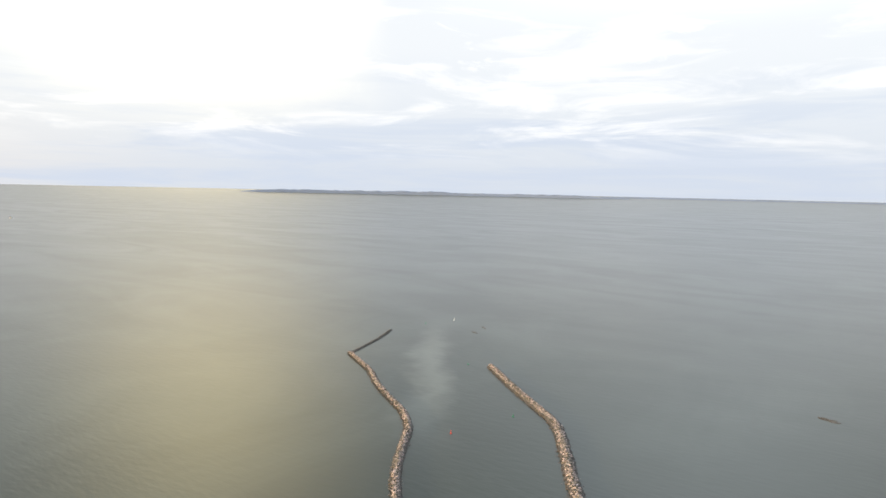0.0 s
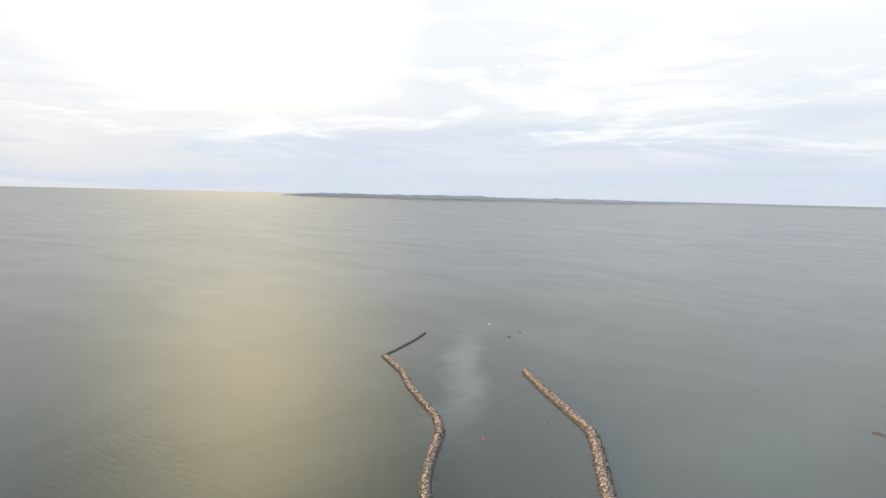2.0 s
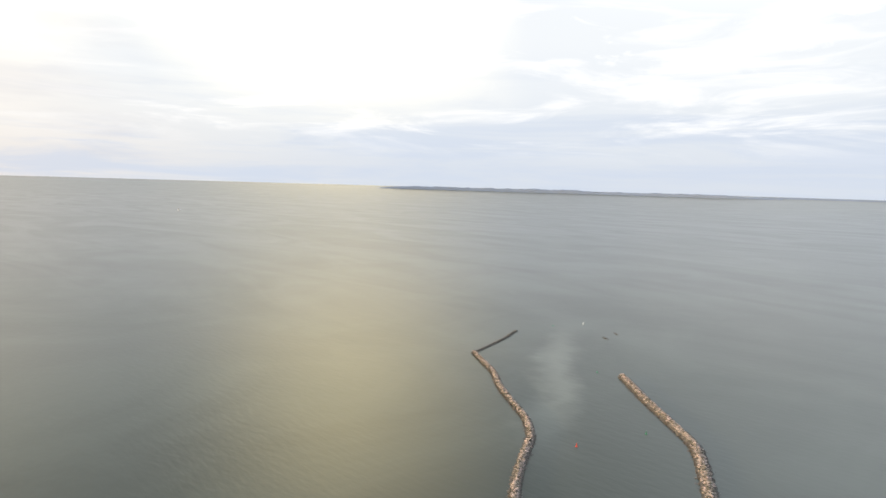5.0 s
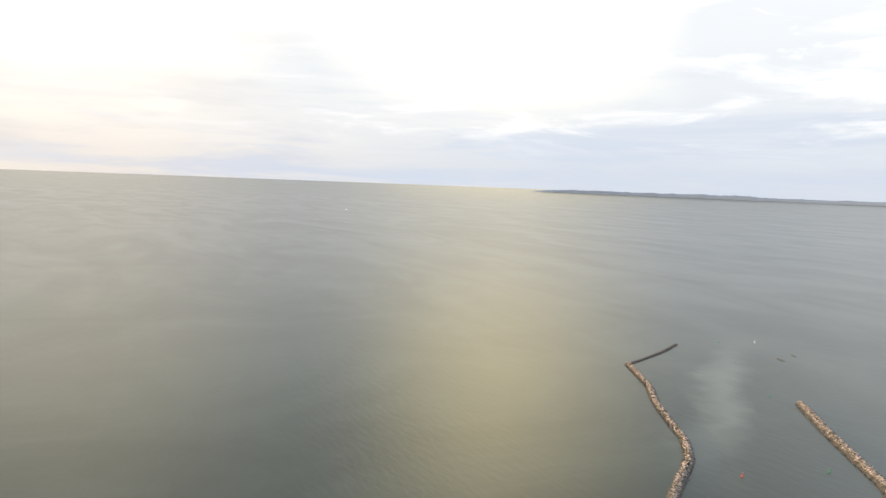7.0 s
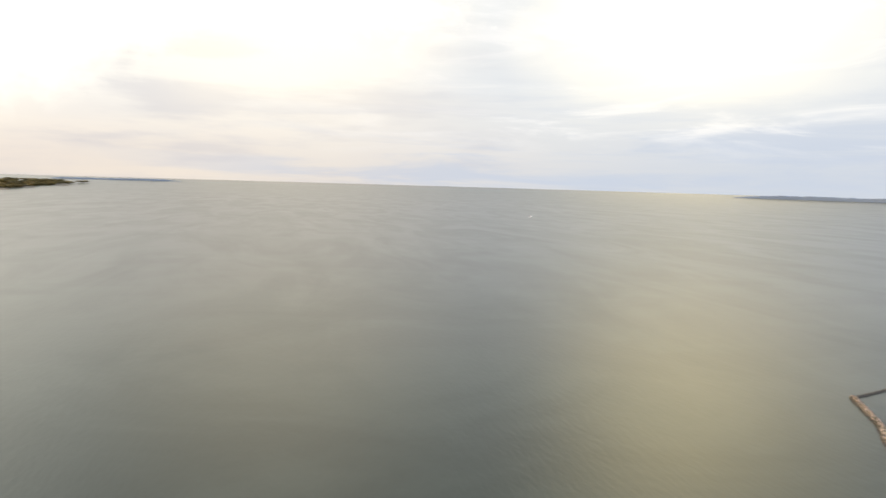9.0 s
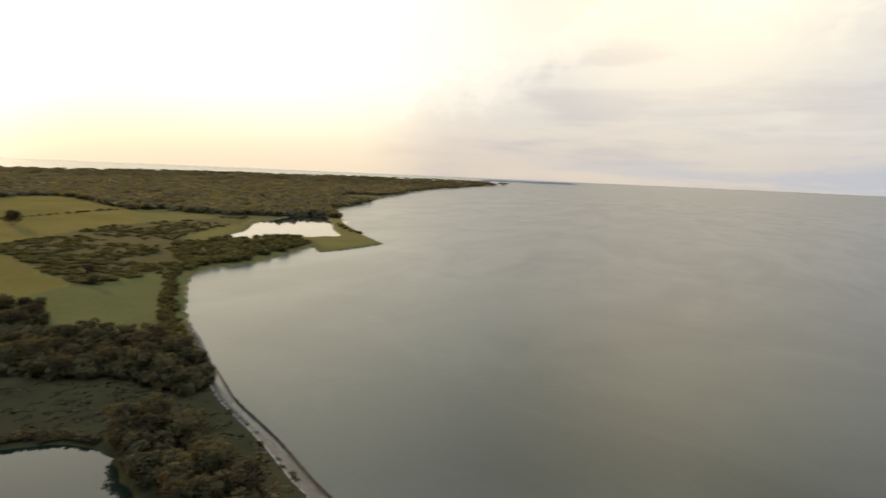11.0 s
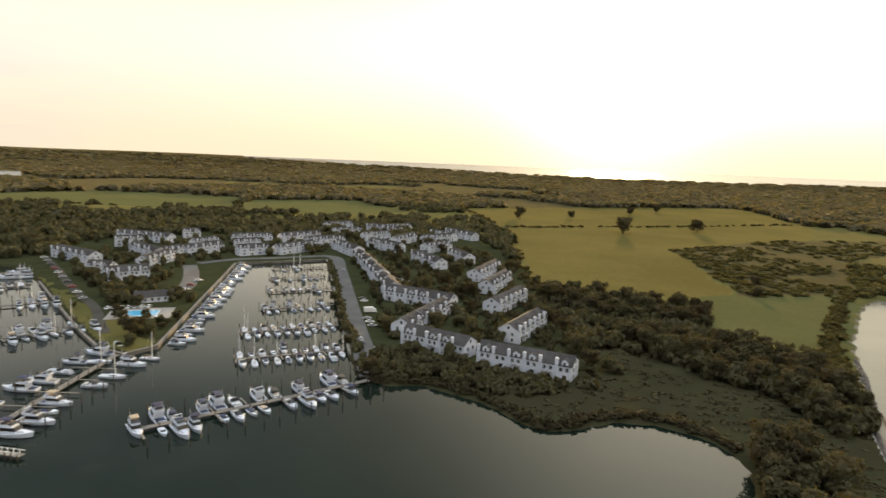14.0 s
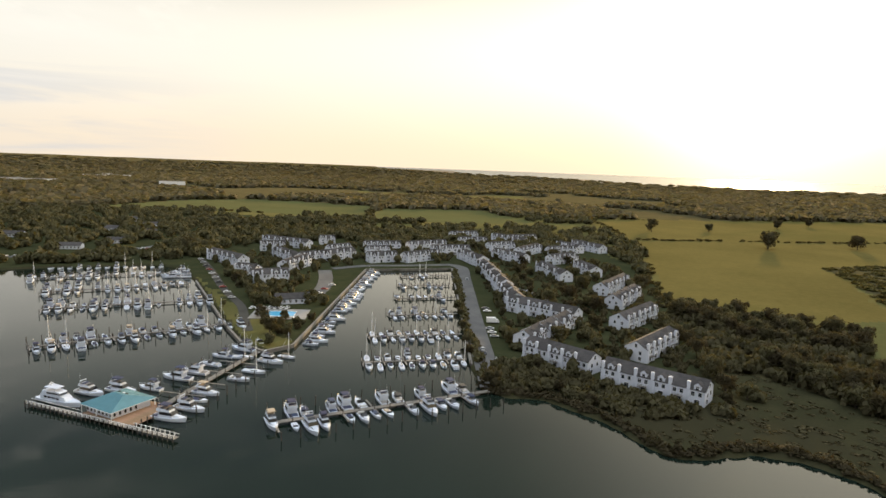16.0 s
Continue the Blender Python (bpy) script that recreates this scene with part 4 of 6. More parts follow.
# piers in the middle basin
MID = ("exp", "expblue", "expblack", "run", "runtan", "flysmall", "exp", "runwhite", "sailsmall")
for x0, y0, x1, y1, a, b in [(-32.4, 253.2, 12, 262.8, 1.0, 1.0), (-34.8, 292.8, 10.8, 303.6, 1.0, 0.95), (-28.8, 337.2, 9.6, 348, 0.75, 0.85),
    (-28.8, 381.6, 8.4, 391.2, 0.35, 0.5), (-30, 423.6, 6, 433.2, 0.5, 0.35), (-31.2, 462, 4.8, 470.4, 0.3, 0.3)]:
    pier((x0, y0), (x1, y1), 1.5, 8.0, 4.5, a, b, MID, "narrow timber pier with slips for small boats", scale=0.98)

# piers in the west basin
WEST = ("fly", "flyblue", "flysmall", "exp", "expblue", "expblack", "flytan", "sail", "run", "sailsmall", "flysmall", "flyblue")
for x0, y0, x1, y1, a, b in [(-176.4, 256.8, -98.4, 314.4, 1.0, 0.8), (-213.6, 324, -134.4, 361.2, 0.9, 0.85), (-240, 363.6, -166.8, 403.2, 0.7, 0.7),
    (-273.6, 402, -198, 439.2, 0.6, 0.65)]:
    pier((x0, y0), (x1, y1), 2.0, 9.5, 5.4, a, b, WEST, "long timber pier crowded with moored boats", scale=0.95)

# boats lying along the quays
qx0, qy0, qx1, qy1 = [(-64.2, 278.4, -58.8, 475.2)][0]
for i in range(31):
    t = i / 30 + rng.uniform(-0.008, 0.008)
    kind = rng.choice(("fly", "flyblue", "flysmall", "exp", "expblue", "exp", "flytan"))
    if i in (9, 14):
        continue
    boat(kind, qx0 + (qx1 - qx0) * t + KINDS[kind][1] * 0.45 + 1.0, qy0 + (qy1 - qy0) * t, 1, -0.12, 0.9)
qx0, qy0, qx1, qy1 = [(-283.2, 444, -213.6, 466.8)][0]
for i in range(13):
    kind = rng.choice(("flysmall", "exp", "expblue", "sail", "fly"))
    boat(kind, qx0 + (qx1 - qx0) * i / 12, qy0 + (qy1 - qy0) * i / 12 - 3, 0.3, -1, 0.9)
for x, y, kind in [(-192, 446.4, 'flyblue'), (-186, 439.2, 'fly'), (-180, 429.6, 'flysmall'), (-189.6, 427.2, 'fly'), (-195.6, 434.4, 'exp')]:
    boat(kind, x, y, -1, -0.4)
fx, fy = [(1596, -662.4)][0]
boat("fly", fx, fy, 1, 0.4, 0.75)

# ---- the pavilion on its platform ----
def pavilion():
    cx, cy = -102.7, 194.9
    turn = -21.0
    ob = thing("pavilion", pose(-105.2, 195.8, 0.65, 0, 0, -27.0), "white pier pavilion under a teal hipped metal roof", "building")
    a, b = 7.8, 8.3
    part("wall", Solid().box(-a + 1.4, -b + 1.4, 0, a - 1.4, b - 1.4, 3.0), WHITE, ob)
    roof = Solid()
    roof.loft([[(-a, -b, 2.9), (a, -b, 2.9), (a, b, 2.9), (-a, b, 2.9)], [(-a, -b, 3.1), (a, -b, 3.1), (a, b, 3.1), (-a, b, 3.1)],
               [(-2.6, -0.05, 5.5), (2.6, -0.05, 5.5), (2.6, 0.05, 5.5), (-2.6, 0.05, 5.5)]])
    r = part("roof", roof, TEAL, ob, "teal standing-seam metal roof")
    for i in range(-13, 14):
        x = i * 0.6
        top = max(-2.6, min(2.6, x))
        run = 1 - max(0, abs(x) - 2.6) / (a - 2.6)
        for s in (-1, 1):
            part("roof_seam", Solid().tube((x, s * b, 3.13), (x, s * (b - b * run), 3.13 + 2.4 * run), 0.035, 0.035, 4), TEAL, r)
    part("fascia", Solid().box(-a - 0.05, -b - 0.05, 2.82, a + 0.05, -b, 3.08).box(-a - 0.05, b, 2.82, a + 0.05, b + 0.05, 3.08).box(a, -b, 2.82, a + 0.05, b, 3.08).box(-a - 0.05, -b, 2.82, -a, b, 3.08), TRIM, ob)
    for x in (-2.2, 0.0, 1.6):
        v = Solid().box(x - 0.3, 1.5, 4.3, x + 0.3, 2.2, 5.3)
        part("roof_vent", v, BLACK if x else TRIM, ob)
    for i in range(7):
        x = -a + 2.2 + i * 1.9
        w = part("window", Solid().box(x - 0.55, -b + 1.32, 0.9, x + 0.55, -b + 1.4, 2.3), TRIM, ob)
        part("pane", Solid().box(x - 0.45, -b + 1.29, 1.0, x + 0.45, -b + 1.32, 2.2), GLASS, w)
    for i in range(5):
        y = -b + 2.2 + i * 1.9
        w = part("window", Solid().box(a - 1.4, y - 0.5, 0.9, a - 1.32, y + 0.5, 2.3), TRIM, ob)
        part("pane", Solid().box(a - 1.32, y - 0.4, 1.0, a - 1.29, y + 0.4, 2.2), GLASS, w)
    for sx in (-1, 0, 1):
        for sy in (-1, 1):
            part("post", Solid().box(sx * (a - 0.4) - 0.1, sy * (b - 0.4) - 0.1, 0, sx * (a - 0.4) + 0.1, sy * (b - 0.4) + 0.1, 2.9), TRIM, ob)
    # platform and the long front walkway
    pl = thing("pier_platform", pose(cx, cy, 0, 0, 0, turn), "brown timber platform with white railed walkways", "pier")
    brown = mottled("brown_planks", (0.16, 0.095, 0.055), (0.27, 0.17, 0.105), 0.4, 3.0, by_object=0.2)
    plank = Solid().box(0, -8.2, 0.95, 0.70, 9.0, 1.08).mesh("plank", brown)
    for i in range(30):
        part("plank", plank, None, pl, at=pose(-9.5 + i * 0.75, 0, rng.uniform(-0.01, 0.01)))
    part("bearer", Solid().box(-9.5, -8.0, 0.7, 13.0, -7.7, 0.95).box(-9.5, 8.5, 0.7, 13.0, 8.8, 0.95).box(-9.5, 0, 0.7, 13.0, 0.3, 0.95), PILE, pl)
    walk_plank = Solid().box(0, -10.4, 0.95, 1.24, -8.25, 1.07).mesh("walkway_plank", PLANK)
    for i in range(50):
        part("walkway_plank", walk_plank, None, pl, at=pose(-32.7 + i * 1.27, 0, rng.uniform(-0.015, 0.015)))
    rails = Solid()
    rails.box(-32.7, -10.35, 2.0, 30.8, -10.25, 2.12).box(-32.7, -10.33, 1.5, 30.8, -10.27, 1.58)
    rails.box(13, -8.4, 2.0, 31, -8.3, 2.12).box(-32.7, -8.4, 2.0, -10, -8.3, 2.12)
    part("railing", rails, TRIM, pl, "white timber railing")
    for i in range(33):
        x = -32.6 + i * 1.975
        part("rail_post", Solid().box(x - 0.09, -10.4, 1.0, x + 0.09, -10.22, 2.25), TRIM, pl)
        part("piling", PILE_MESH, None, pl, at=pose(x, -10.6, rng.uniform(-1.4, -0.9)))
    for i in range(8):
        part("piling", PILE_MESH, None, pl, at=pose(13.2, -8 + i * 2.3, rng.uniform(-1.6, -0.6)))
    for i in range(9):
        x = 14 + i * 1.9
        part("rail_post", Solid().box(x - 0.09, -8.44, 1.0, x + 0.09, -8.26, 2.25), TRIM, pl)


pavilion()

# ---- terraced houses ----
def window_pair(w, h):
    fr = Solid().box(-w / 2 - 0.1, -0.07, -0.1, w / 2 + 0.1, 0.0, h + 0.1).mesh("window", TRIM)
    pa = Solid().box(-w / 2, -0.09, 0, -0.03, -0.07, h).box(0.03, -0.09, 0, w / 2, -0.07, h).mesh("pane", GLASS)
    return fr, pa


WINDOW, PANE = window_pair(1.15, 1.5)
DORMER_WINDOW = Solid().box(-0.62, -0.07, -0.1, 0.62, 0.0, 1.4).box(-0.5, -0.09, 0, -0.03, -0.07, 1.3, 1).box(0.03, -0.09, 0, 0.5, -0.07, 1.3, 1).mesh("window", TRIM, GLASS)
GLAZED = Solid().box(-0.68, -0.07, -0.1, 0.68, 0.0, 1.6).box(-0.57, -0.09, 0, -0.03, -0.07, 1.5, 1).box(0.03, -0.09, 0, 0.57, -0.07, 1.5, 1).mesh("window", TRIM, GLASS)
DOOR_F = Solid().box(-0.95, -0.08, 0, 0.95, 0.0, 2.2).mesh("patio_door", TRIM)
DOOR_P = Solid().box(-0.85, -0.10, 0.1, -0.04, -0.08, 2.08).box(0.04, -0.10, 0.1, 0.85, -0.08, 2.08).mesh("pane", GLASS)
CHIMNEY = Solid().box(-0.55, -0.6, 0, 0.55, 0.35, 8.6).box(-0.65, -0.7, 8.6, 0.65, 0.45, 8.8).box(-0.3, -0.35, 8.8, 0.3, 0.1, 9.1).mesh("chimney", WHITE)
BALCONY = Solid().box(-1.6, -1.7, 2.55, 1.6, 0, 2.7).box(-1.6, -1.7, 3.5, 1.6, -1.62, 3.6).box(-1.6, -1.7, 2.7, -1.52, -1.62, 3.5).box(1.52, -1.7, 2.7, 1.6, -1.62, 3.5) \
    .box(-0.04, -1.7, 2.7, 0.04, -1.62, 3.5).box(-1.6, -1.7, 0, -1.5, -1.6, 2.55).box(1.5, -1.7, 0, 1.6, -1.6, 2.55).mesh("balcony", PLANK)


def dormer_mesh():
    s = Solid()
    w, z0, z1, zr, back = 1.3, 5.6, 7.7, 8.75, 3.4
    s.loft([[(-w, -0.05, z0), (w, -0.05, z0), (w, -0.05, z1), (0, -0.05, zr), (-w, -0.05, z1)],
            [(-w, back, z0), (w, back, z0), (w, back, z1), (0, back, zr), (-w, back, z1)]], 0)
    for sg in (-1, 1):
        s.loft([[(sg * (w + 0.18), -0.2, z1 - 0.12), (0, -0.2, zr + 0.03), (0, -0.2, zr + 0.17), (sg * (w + 0.18), -0.2, z1 + 0.03)],
                [(sg * (w + 0.18), back, z1 - 0.12), (0, back, zr + 0.03), (0, back, zr + 0.17), (sg * (w + 0.18), back, z1 + 0.03)]], 1)
    return s.mesh("dormer", WHITE, ROOF)


DORMER = dormer_mesh()


def cross_gable():
    """A full front gable over one house of a row."""
    s = Solid()
    w, z0, z1, zr, back = 1.9, 0.0, 6.0, 8.7, 5.0
    s.loft([[(-w, -0.5, z0), (w, -0.5, z0), (w, -0.5, z1), (0, -0.5, zr), (-w, -0.5, z1)], [(-w, back, z0), (w, back, z0), (w, back, z1), (0, back, zr), (-w, back, z1)]], 0)
    for sg in (-1, 1):
        s.loft([[(sg * (w + 0.25), -0.75, z1 - 0.2), (0, -0.75, zr + 0.03), (0, -0.75, zr + 0.2), (sg * (w + 0.25), -0.75, z1)],
                [(sg * (w + 0.25), back, z1 - 0.2), (0, back, zr + 0.03), (0, back, zr + 0.2), (sg * (w + 0.25), back, z1)]], 1)
    for z in (3.7, 1.0):
        s.box(-1.1, -0.58, z, 1.1, -0.5, z + 1.5, 0).box(-0.95, -0.6, z + 0.1, -0.05, -0.58, z + 1.4, 2).box(0.05, -0.6, z + 0.1, 0.95, -0.58, z + 1.4, 2)
    s.box(-0.45, -0.6, 6.3, 0.45, -0.5, 7.3, 2)
    return s.mesh("front_gable", WHITE, ROOF, GLASS)


GABLE = cross_gable()
house_spots = []


def terrace(x0, y0, x1, y1, units, style=0, words="terraced house row in white siding with grey shingle roof"):
    """A row of narrow houses. The garden side looks to the right of the way from the first corner to the second."""
    L = math.hypot(x1 - x0, y1 - y0)
    cx, cy = (x0 + x1) / 2, (y0 + y1) / 2
    nx, ny = -(y1 - y0) / L, (x1 - x0) / L
    g = max(1.2, ground_z(cx + nx * 5, cy + ny * 5))
    ob = thing("terraced_houses", pose(x0, y0, g - 0.05, 0, 0, math.degrees(math.atan2(y1 - y0, x1 - x0))), words, "house", "terraced houses")
    D, eave, ridge = 10.5, 6.1, 9.2
    w = L / units
    far = math.hypot(cx, cy) > 420
    for i in range(units):
        a, b = i * w, (i + 1) * w
        jog = 0.0 if style == 0 else (0.7 if i % 2 else 0.0)
        step = 0.0 if style != 2 else 0.35 * (i % 3)
        house_spots.append((x0 + (x1 - x0) * (i + 0.5) / units + nx * 5, y0 + (y1 - y0) * (i + 0.5) / units + ny * 5))
        e, r = eave + step, ridge + step
        body, roof = Solid(), Solid()
        body.loft([[(a, jog, -0.6), (a, D + jog, -0.6), (a, D + jog, e), (a, D / 2 + jog, r - 0.1), (a, jog, e)],
                   [(b, jog, -0.6), (b, D + jog, -0.6), (b, D + jog, e), (b, D / 2 + jog, r - 0.1), (b, jog, e)]])
        oa, obx = a - (0.35 if i == 0 else -0.01), b + (0.35 if i == units - 1 else -0.01)
        k = (r - e) / (D / 2)
        lo, hi, mid = jog - 0.4, jog + D + 0.4, jog + D / 2
        q = [(lo, e - 0.4 * k), (mid, r), (hi, e - 0.4 * k), (hi, e - 0.4 * k + 0.18), (mid, r + 0.18), (lo, e - 0.4 * k + 0.18)]
        roof.loft([[(oa, y, z) for y, z in q], [(obx, y, z) for y, z in q]], caps=False)
        for ex in (oa, obx):
            roof.face([(ex, *q[j]) for j in (0, 1, 4, 5)])
            roof.face([(ex, *q[j]) for j in (1, 2, 3, 4)])
        part("wall", body, WHITE, ob, "white lap siding")
        part("roof", roof, ROOF, ob, "grey-brown shingle roof")
        at = lambda x, z, j=jog: pose(x, j, z)
        part("chimney", CHIMNEY, None, ob, at=pose(a + 0.7, jog, step))
        kind = (i + style) % 3
        if w > 4.2 and ((style in (1, 2) and i % 2 == 0) or (far and cy > 470 and i % 3 != 1)):
            part("front_gable", GABLE, None, ob, at=pose(a + w * 0.58, jog, step))
            continue
        if kind != 1:
            d = part("dormer", DORMER, None, ob, at=pose(a + w * 0.58, jog, step))
            f = part("window", DORMER_WINDOW, None, d, at=pose(0, -0.06, 6.1))
        cols = (0.36, 0.74) if w > 4.4 else (0.6,)
        for c in cols:
            f = part("window", WINDOW, None, ob, at=at(a + w * c, 3.7 + step))
            if not far:
                part("pane", PANE, None, f)
            else:
                part("pane", PANE, None, f)
        f = part("patio_door", DOOR_F, None, ob, at=at(a + w * 0.60, 0.25))
        part("pane", DOOR_P, None, f)
        if not far and i % 2 == style % 2:
            part("balcony", BALCONY, None, ob, at=at(a + w * 0.6, 0))
        # street side
        for c in (0.3, 0.7):
            f = part("window", GLAZED, None, ob, at=pose(a + w * c, D + jog, 3.7 + step, 0, 0, 180))
    for x, rz in ((0, -90), (L, 90)):
        for y, z in ((D * 0.3, 3.3), (D * 0.68, 3.3), (D * 0.5, 6.3), (D * 0.3, 0.8)):
            part("window", GLAZED, None, ob, at=pose(x, y + (0.7 if style and units % 2 == 0 and rz == 90 else 0), z, 0, 0, rz))
    return ob


ROWS = [(64.8, 238.8, 96, 214.2, 6, 0), (37.2, 267.6, 60.6, 244.2, 5, 0), (43.2, 277.2, 72, 321.6, 6, 1), (38.4, 357.6, 72, 328.8, 6, 0),
    (37.8, 403.2, 39.6, 363.6, 6, 2), (33.6, 452.4, 37.2, 408, 6, 2), (28.8, 504, 33, 457.2, 6, 2), (13.2, 564, 28.8, 516, 6, 2),
    (91.2, 264, 116.4, 294, 6, 0), (98.4, 318, 126, 351.6, 6, 0), (109.2, 368.4, 134.4, 408, 6, 1), (111.6, 409.2, 139.2, 452.4, 6, 0),
    (76.8, 502.8, 87.6, 457.2, 4, 1), (110.4, 516, 116.4, 482.4, 4, 0), (18, 654, 48, 662.4, 5, 1)]
ROWS += [(55.2, 708, 86.4, 667.2, 6, 0), (76.8, 588, 100.8, 624, 5, 1), (140.4, 672, 159.6, 630, 5, 0), (-128.4, 411.6, -105.6, 422.4, 4, 0),
    (-115.2, 460.8, -105.6, 494.4, 5, 1), (-148.8, 436.8, -133.2, 432, 3, 1), (-195.6, 508.8, -159.6, 476.4, 6, 0),
    (-180, 612, -130.8, 585.6, 7, 0), (-148.8, 535.2, -121.2, 496.8, 5, 1), (-114, 502.8, -103.2, 514.8, 3, 0), (-100.8, 516, -76.8, 543.6, 5, 0),
    (-61.2, 517.2, -38.4, 529.2, 4, 0), (-30, 524.4, 0, 553.2, 6, 1), (-75.6, 590.4, -40.8, 600, 6, 1), (-31.2, 600, 4.8, 626.4, 6, 0)]
ROWS += [(45.6, 576, 69.6, 542.4, 5, 1), (-124.8, 624, -110.4, 628.8, 3, 0), (98.4, 542.4, 124.8, 564, 5, 0), (9.6, 708, 40.8, 720, 5, 1),
    (48, 618, 74.4, 633.6, 5, 1), (-9.6, 578.4, 26.4, 588, 6, 1), (105.6, 600, 134.4, 614.4, 5, 1), (-168, 564, -146.4, 571.2, 4, 1),
    (-100.8, 554.4, -84, 571.2, 4, 1)]
ROWS += [(72, 690, 108, 708, 6, 1), (120, 654, 134.4, 624, 4, 1), (-67.2, 554.4, -48, 564, 4, 1)]
for i, row in enumerate(ROWS):
    made = terrace(*row[:4], row[4], row[5])
    if i == 18:
        end = math.hypot(row[2] - row[0], row[3] - row[1])
        # orange light on this end wall, put into a thin coloured panel
        part("brick_gable", Solid().loft([[(end + 0.02, 0.05, 0), (end + 0.02, 10.4, 0), (end + 0.02, 10.4, 5.9), (end + 0.02, 5.25, 8.9), (end + 0.02, 0.05, 5.9)],
                                          [(end + 0.16, 0.05, 0), (end + 0.16, 10.4, 0), (end + 0.16, 10.4, 5.9), (end + 0.16, 5.25, 8.9), (end + 0.16, 0.05, 5.9)]]), LIT_GABLE, made, "gable end coloured orange as if sunlit")


def cottage(x, y, turn, a, b, words):
    """A detached low building with a gabled roof."""
    ob = thing("cottage", pose(x, y, ground_z(x, y) - 0.1, 0, 0, turn), words, "house", "low houses by the harbour")
    body = Solid().loft([[(-a, -b, 0), (-a, b, 0), (-a, b, 3.2), (-a, 0, 5.6), (-a, -b, 3.2)], [(a, -b, 0), (a, b, 0), (a, b, 3.2), (a, 0, 5.6), (a, -b, 3.2)]])
    part("wall", body, WHITE, ob)
    roof = Solid()
    for sg in (-1, 1):
        q = [(sg * (b + 0.4), 3.0), (0, 5.65), (0, 5.85), (sg * (b + 0.4), 3.2)]
        roof.loft([[(-a - 0.3, u, v) for u, v in q], [(a + 0.3, u, v) for u, v in q]])
    part("roof", roof, ROOF, ob)
    k = int(a * 2 / 3)
    for i in range(k):
        f = part("window", WINDOW, None, ob, at=pose(-a + (i + 0.5) * 2 * a / k, -b, 1.0))
        part("pane", PANE, None, f)
    house_spots.append((x, y))


for x, y, turn, a, b in [(-325.2, 536.4, 10, 9, 4.5), (-309.6, 582, 15, 8, 4.5), (-314.4, 654, 25, 9, 5), (-291.6, 796.8, 30, 9, 6), (-417.6, 594, 5, 12, 5),
    (-360, 672, -20, 8, 5), (-384, 768, 12, 9, 5), (-342, 720, 35, 8, 5), (-88.2, 360, 20, 10, 5)]:
    cottage(x, y, turn, a, b, "low white building with a grey gabled roof")

# ---- pool beside the pool house ----
px, py = [(-87.6, 330)][0]
pool_z = ground_z(px, py)
pool = thing("swimming_pool", pose(px, py, pool_z, 0, 0, 5), "blue swimming pool in a pale concrete terrace", "pool")
terrace_slab = Solid()
terrace_slab.box(-15, -11, -0.3, 15, -5, 0.12).box(-15, 6, -0.3, 15, 11, 0.12).box(-15, -5, -0.3, -7, 6, 0.12).box(8, -5, -0.3, 15, 6, 0.12)
part("terrace", terrace_slab, CONCRETE, pool, "pale concrete terrace")
part("pool_water", Solid().box(-7, -5, -0.3, 8, 6, 0.06), POOLWATER, pool, "clear blue water")
part("coping", Solid().box(-7.3, -5.3, 0.12, 8.3, -5, 0.2).box(-7.3, 6, 0.12, 8.3, 6.3, 0.2).box(-7.3, -5, 0.12, -7, 6, 0.2).box(8, -5, 0.12, 8.3, 6, 0.2), TRIM, pool)
for i in range(6):
    lx, ly = rng.uniform(-14, 14), rng.choice((-8.5, 8.5))
    ob = thing("sun_lounger", pose(px, py, pool_z + 0.12, 0, 0, 5) @ pose(lx, ly, 0, 0, 0, rng.uniform(-15, 15)), "white slatted sun lounger on the pool terrace", "lounger", "pool loungers")
    part("seat", Solid().box(-0.32, -0.95, 0.28, 0.32, 0.4, 0.36), TRIM, ob)
    part("backrest", Solid().loft([[(-0.32, 0.4, 0.28), (0.32, 0.4, 0.28), (0.32, 0.4, 0.36), (-0.32, 0.4, 0.36)], [(-0.32, 1.0, 0.72), (0.32, 1.0, 0.72), (0.32, 1.0, 0.8), (-0.32, 1.0, 0.8)]]), TRIM, ob)
    for sx in (-0.28, 0.28):
        for sy in (-0.85, 0.3):
            part("leg", Solid().box(sx - 0.03, sy - 0.03, 0, sx + 0.03, sy + 0.03, 0.28), TRIM, ob)

# ---- roads, car parks and quays ----
def strip(name, pts, width, mat, label, category, rise=0.06, step=4.0, kind="structure"):
    """A paved strip that lies on the ground along a line."""
    line = curve_through(pts, step)
    s = Solid()
    rings = []
    for i, (x, y) in enumerate(line):
        ax, ay = line[max(0, i - 1)]
        bx, by = line[min(len(line) - 1, i + 1)]
        n = math.hypot(bx - ax, by - ay)
        nx, ny = -(by - ay) / n, (bx - ax) / n
        z = max(ground_z(x + nx * k * width / 2, y + ny * k * width / 2) for k in (-1, -0.5, 0, 0.5, 1)) + rise
        rings.append([(x + nx * width / 2, y + ny * width / 2, z - 0.5), (x - nx * width / 2, y - ny * width / 2, z - 0.5),
                      (x - nx * width / 2, y - ny * width / 2, z), (x + nx * width / 2, y + ny * width / 2, z)])
    s.loft(rings)
    return tagged(new(name, s.mesh(name, mat)), label, category, kind=kind)


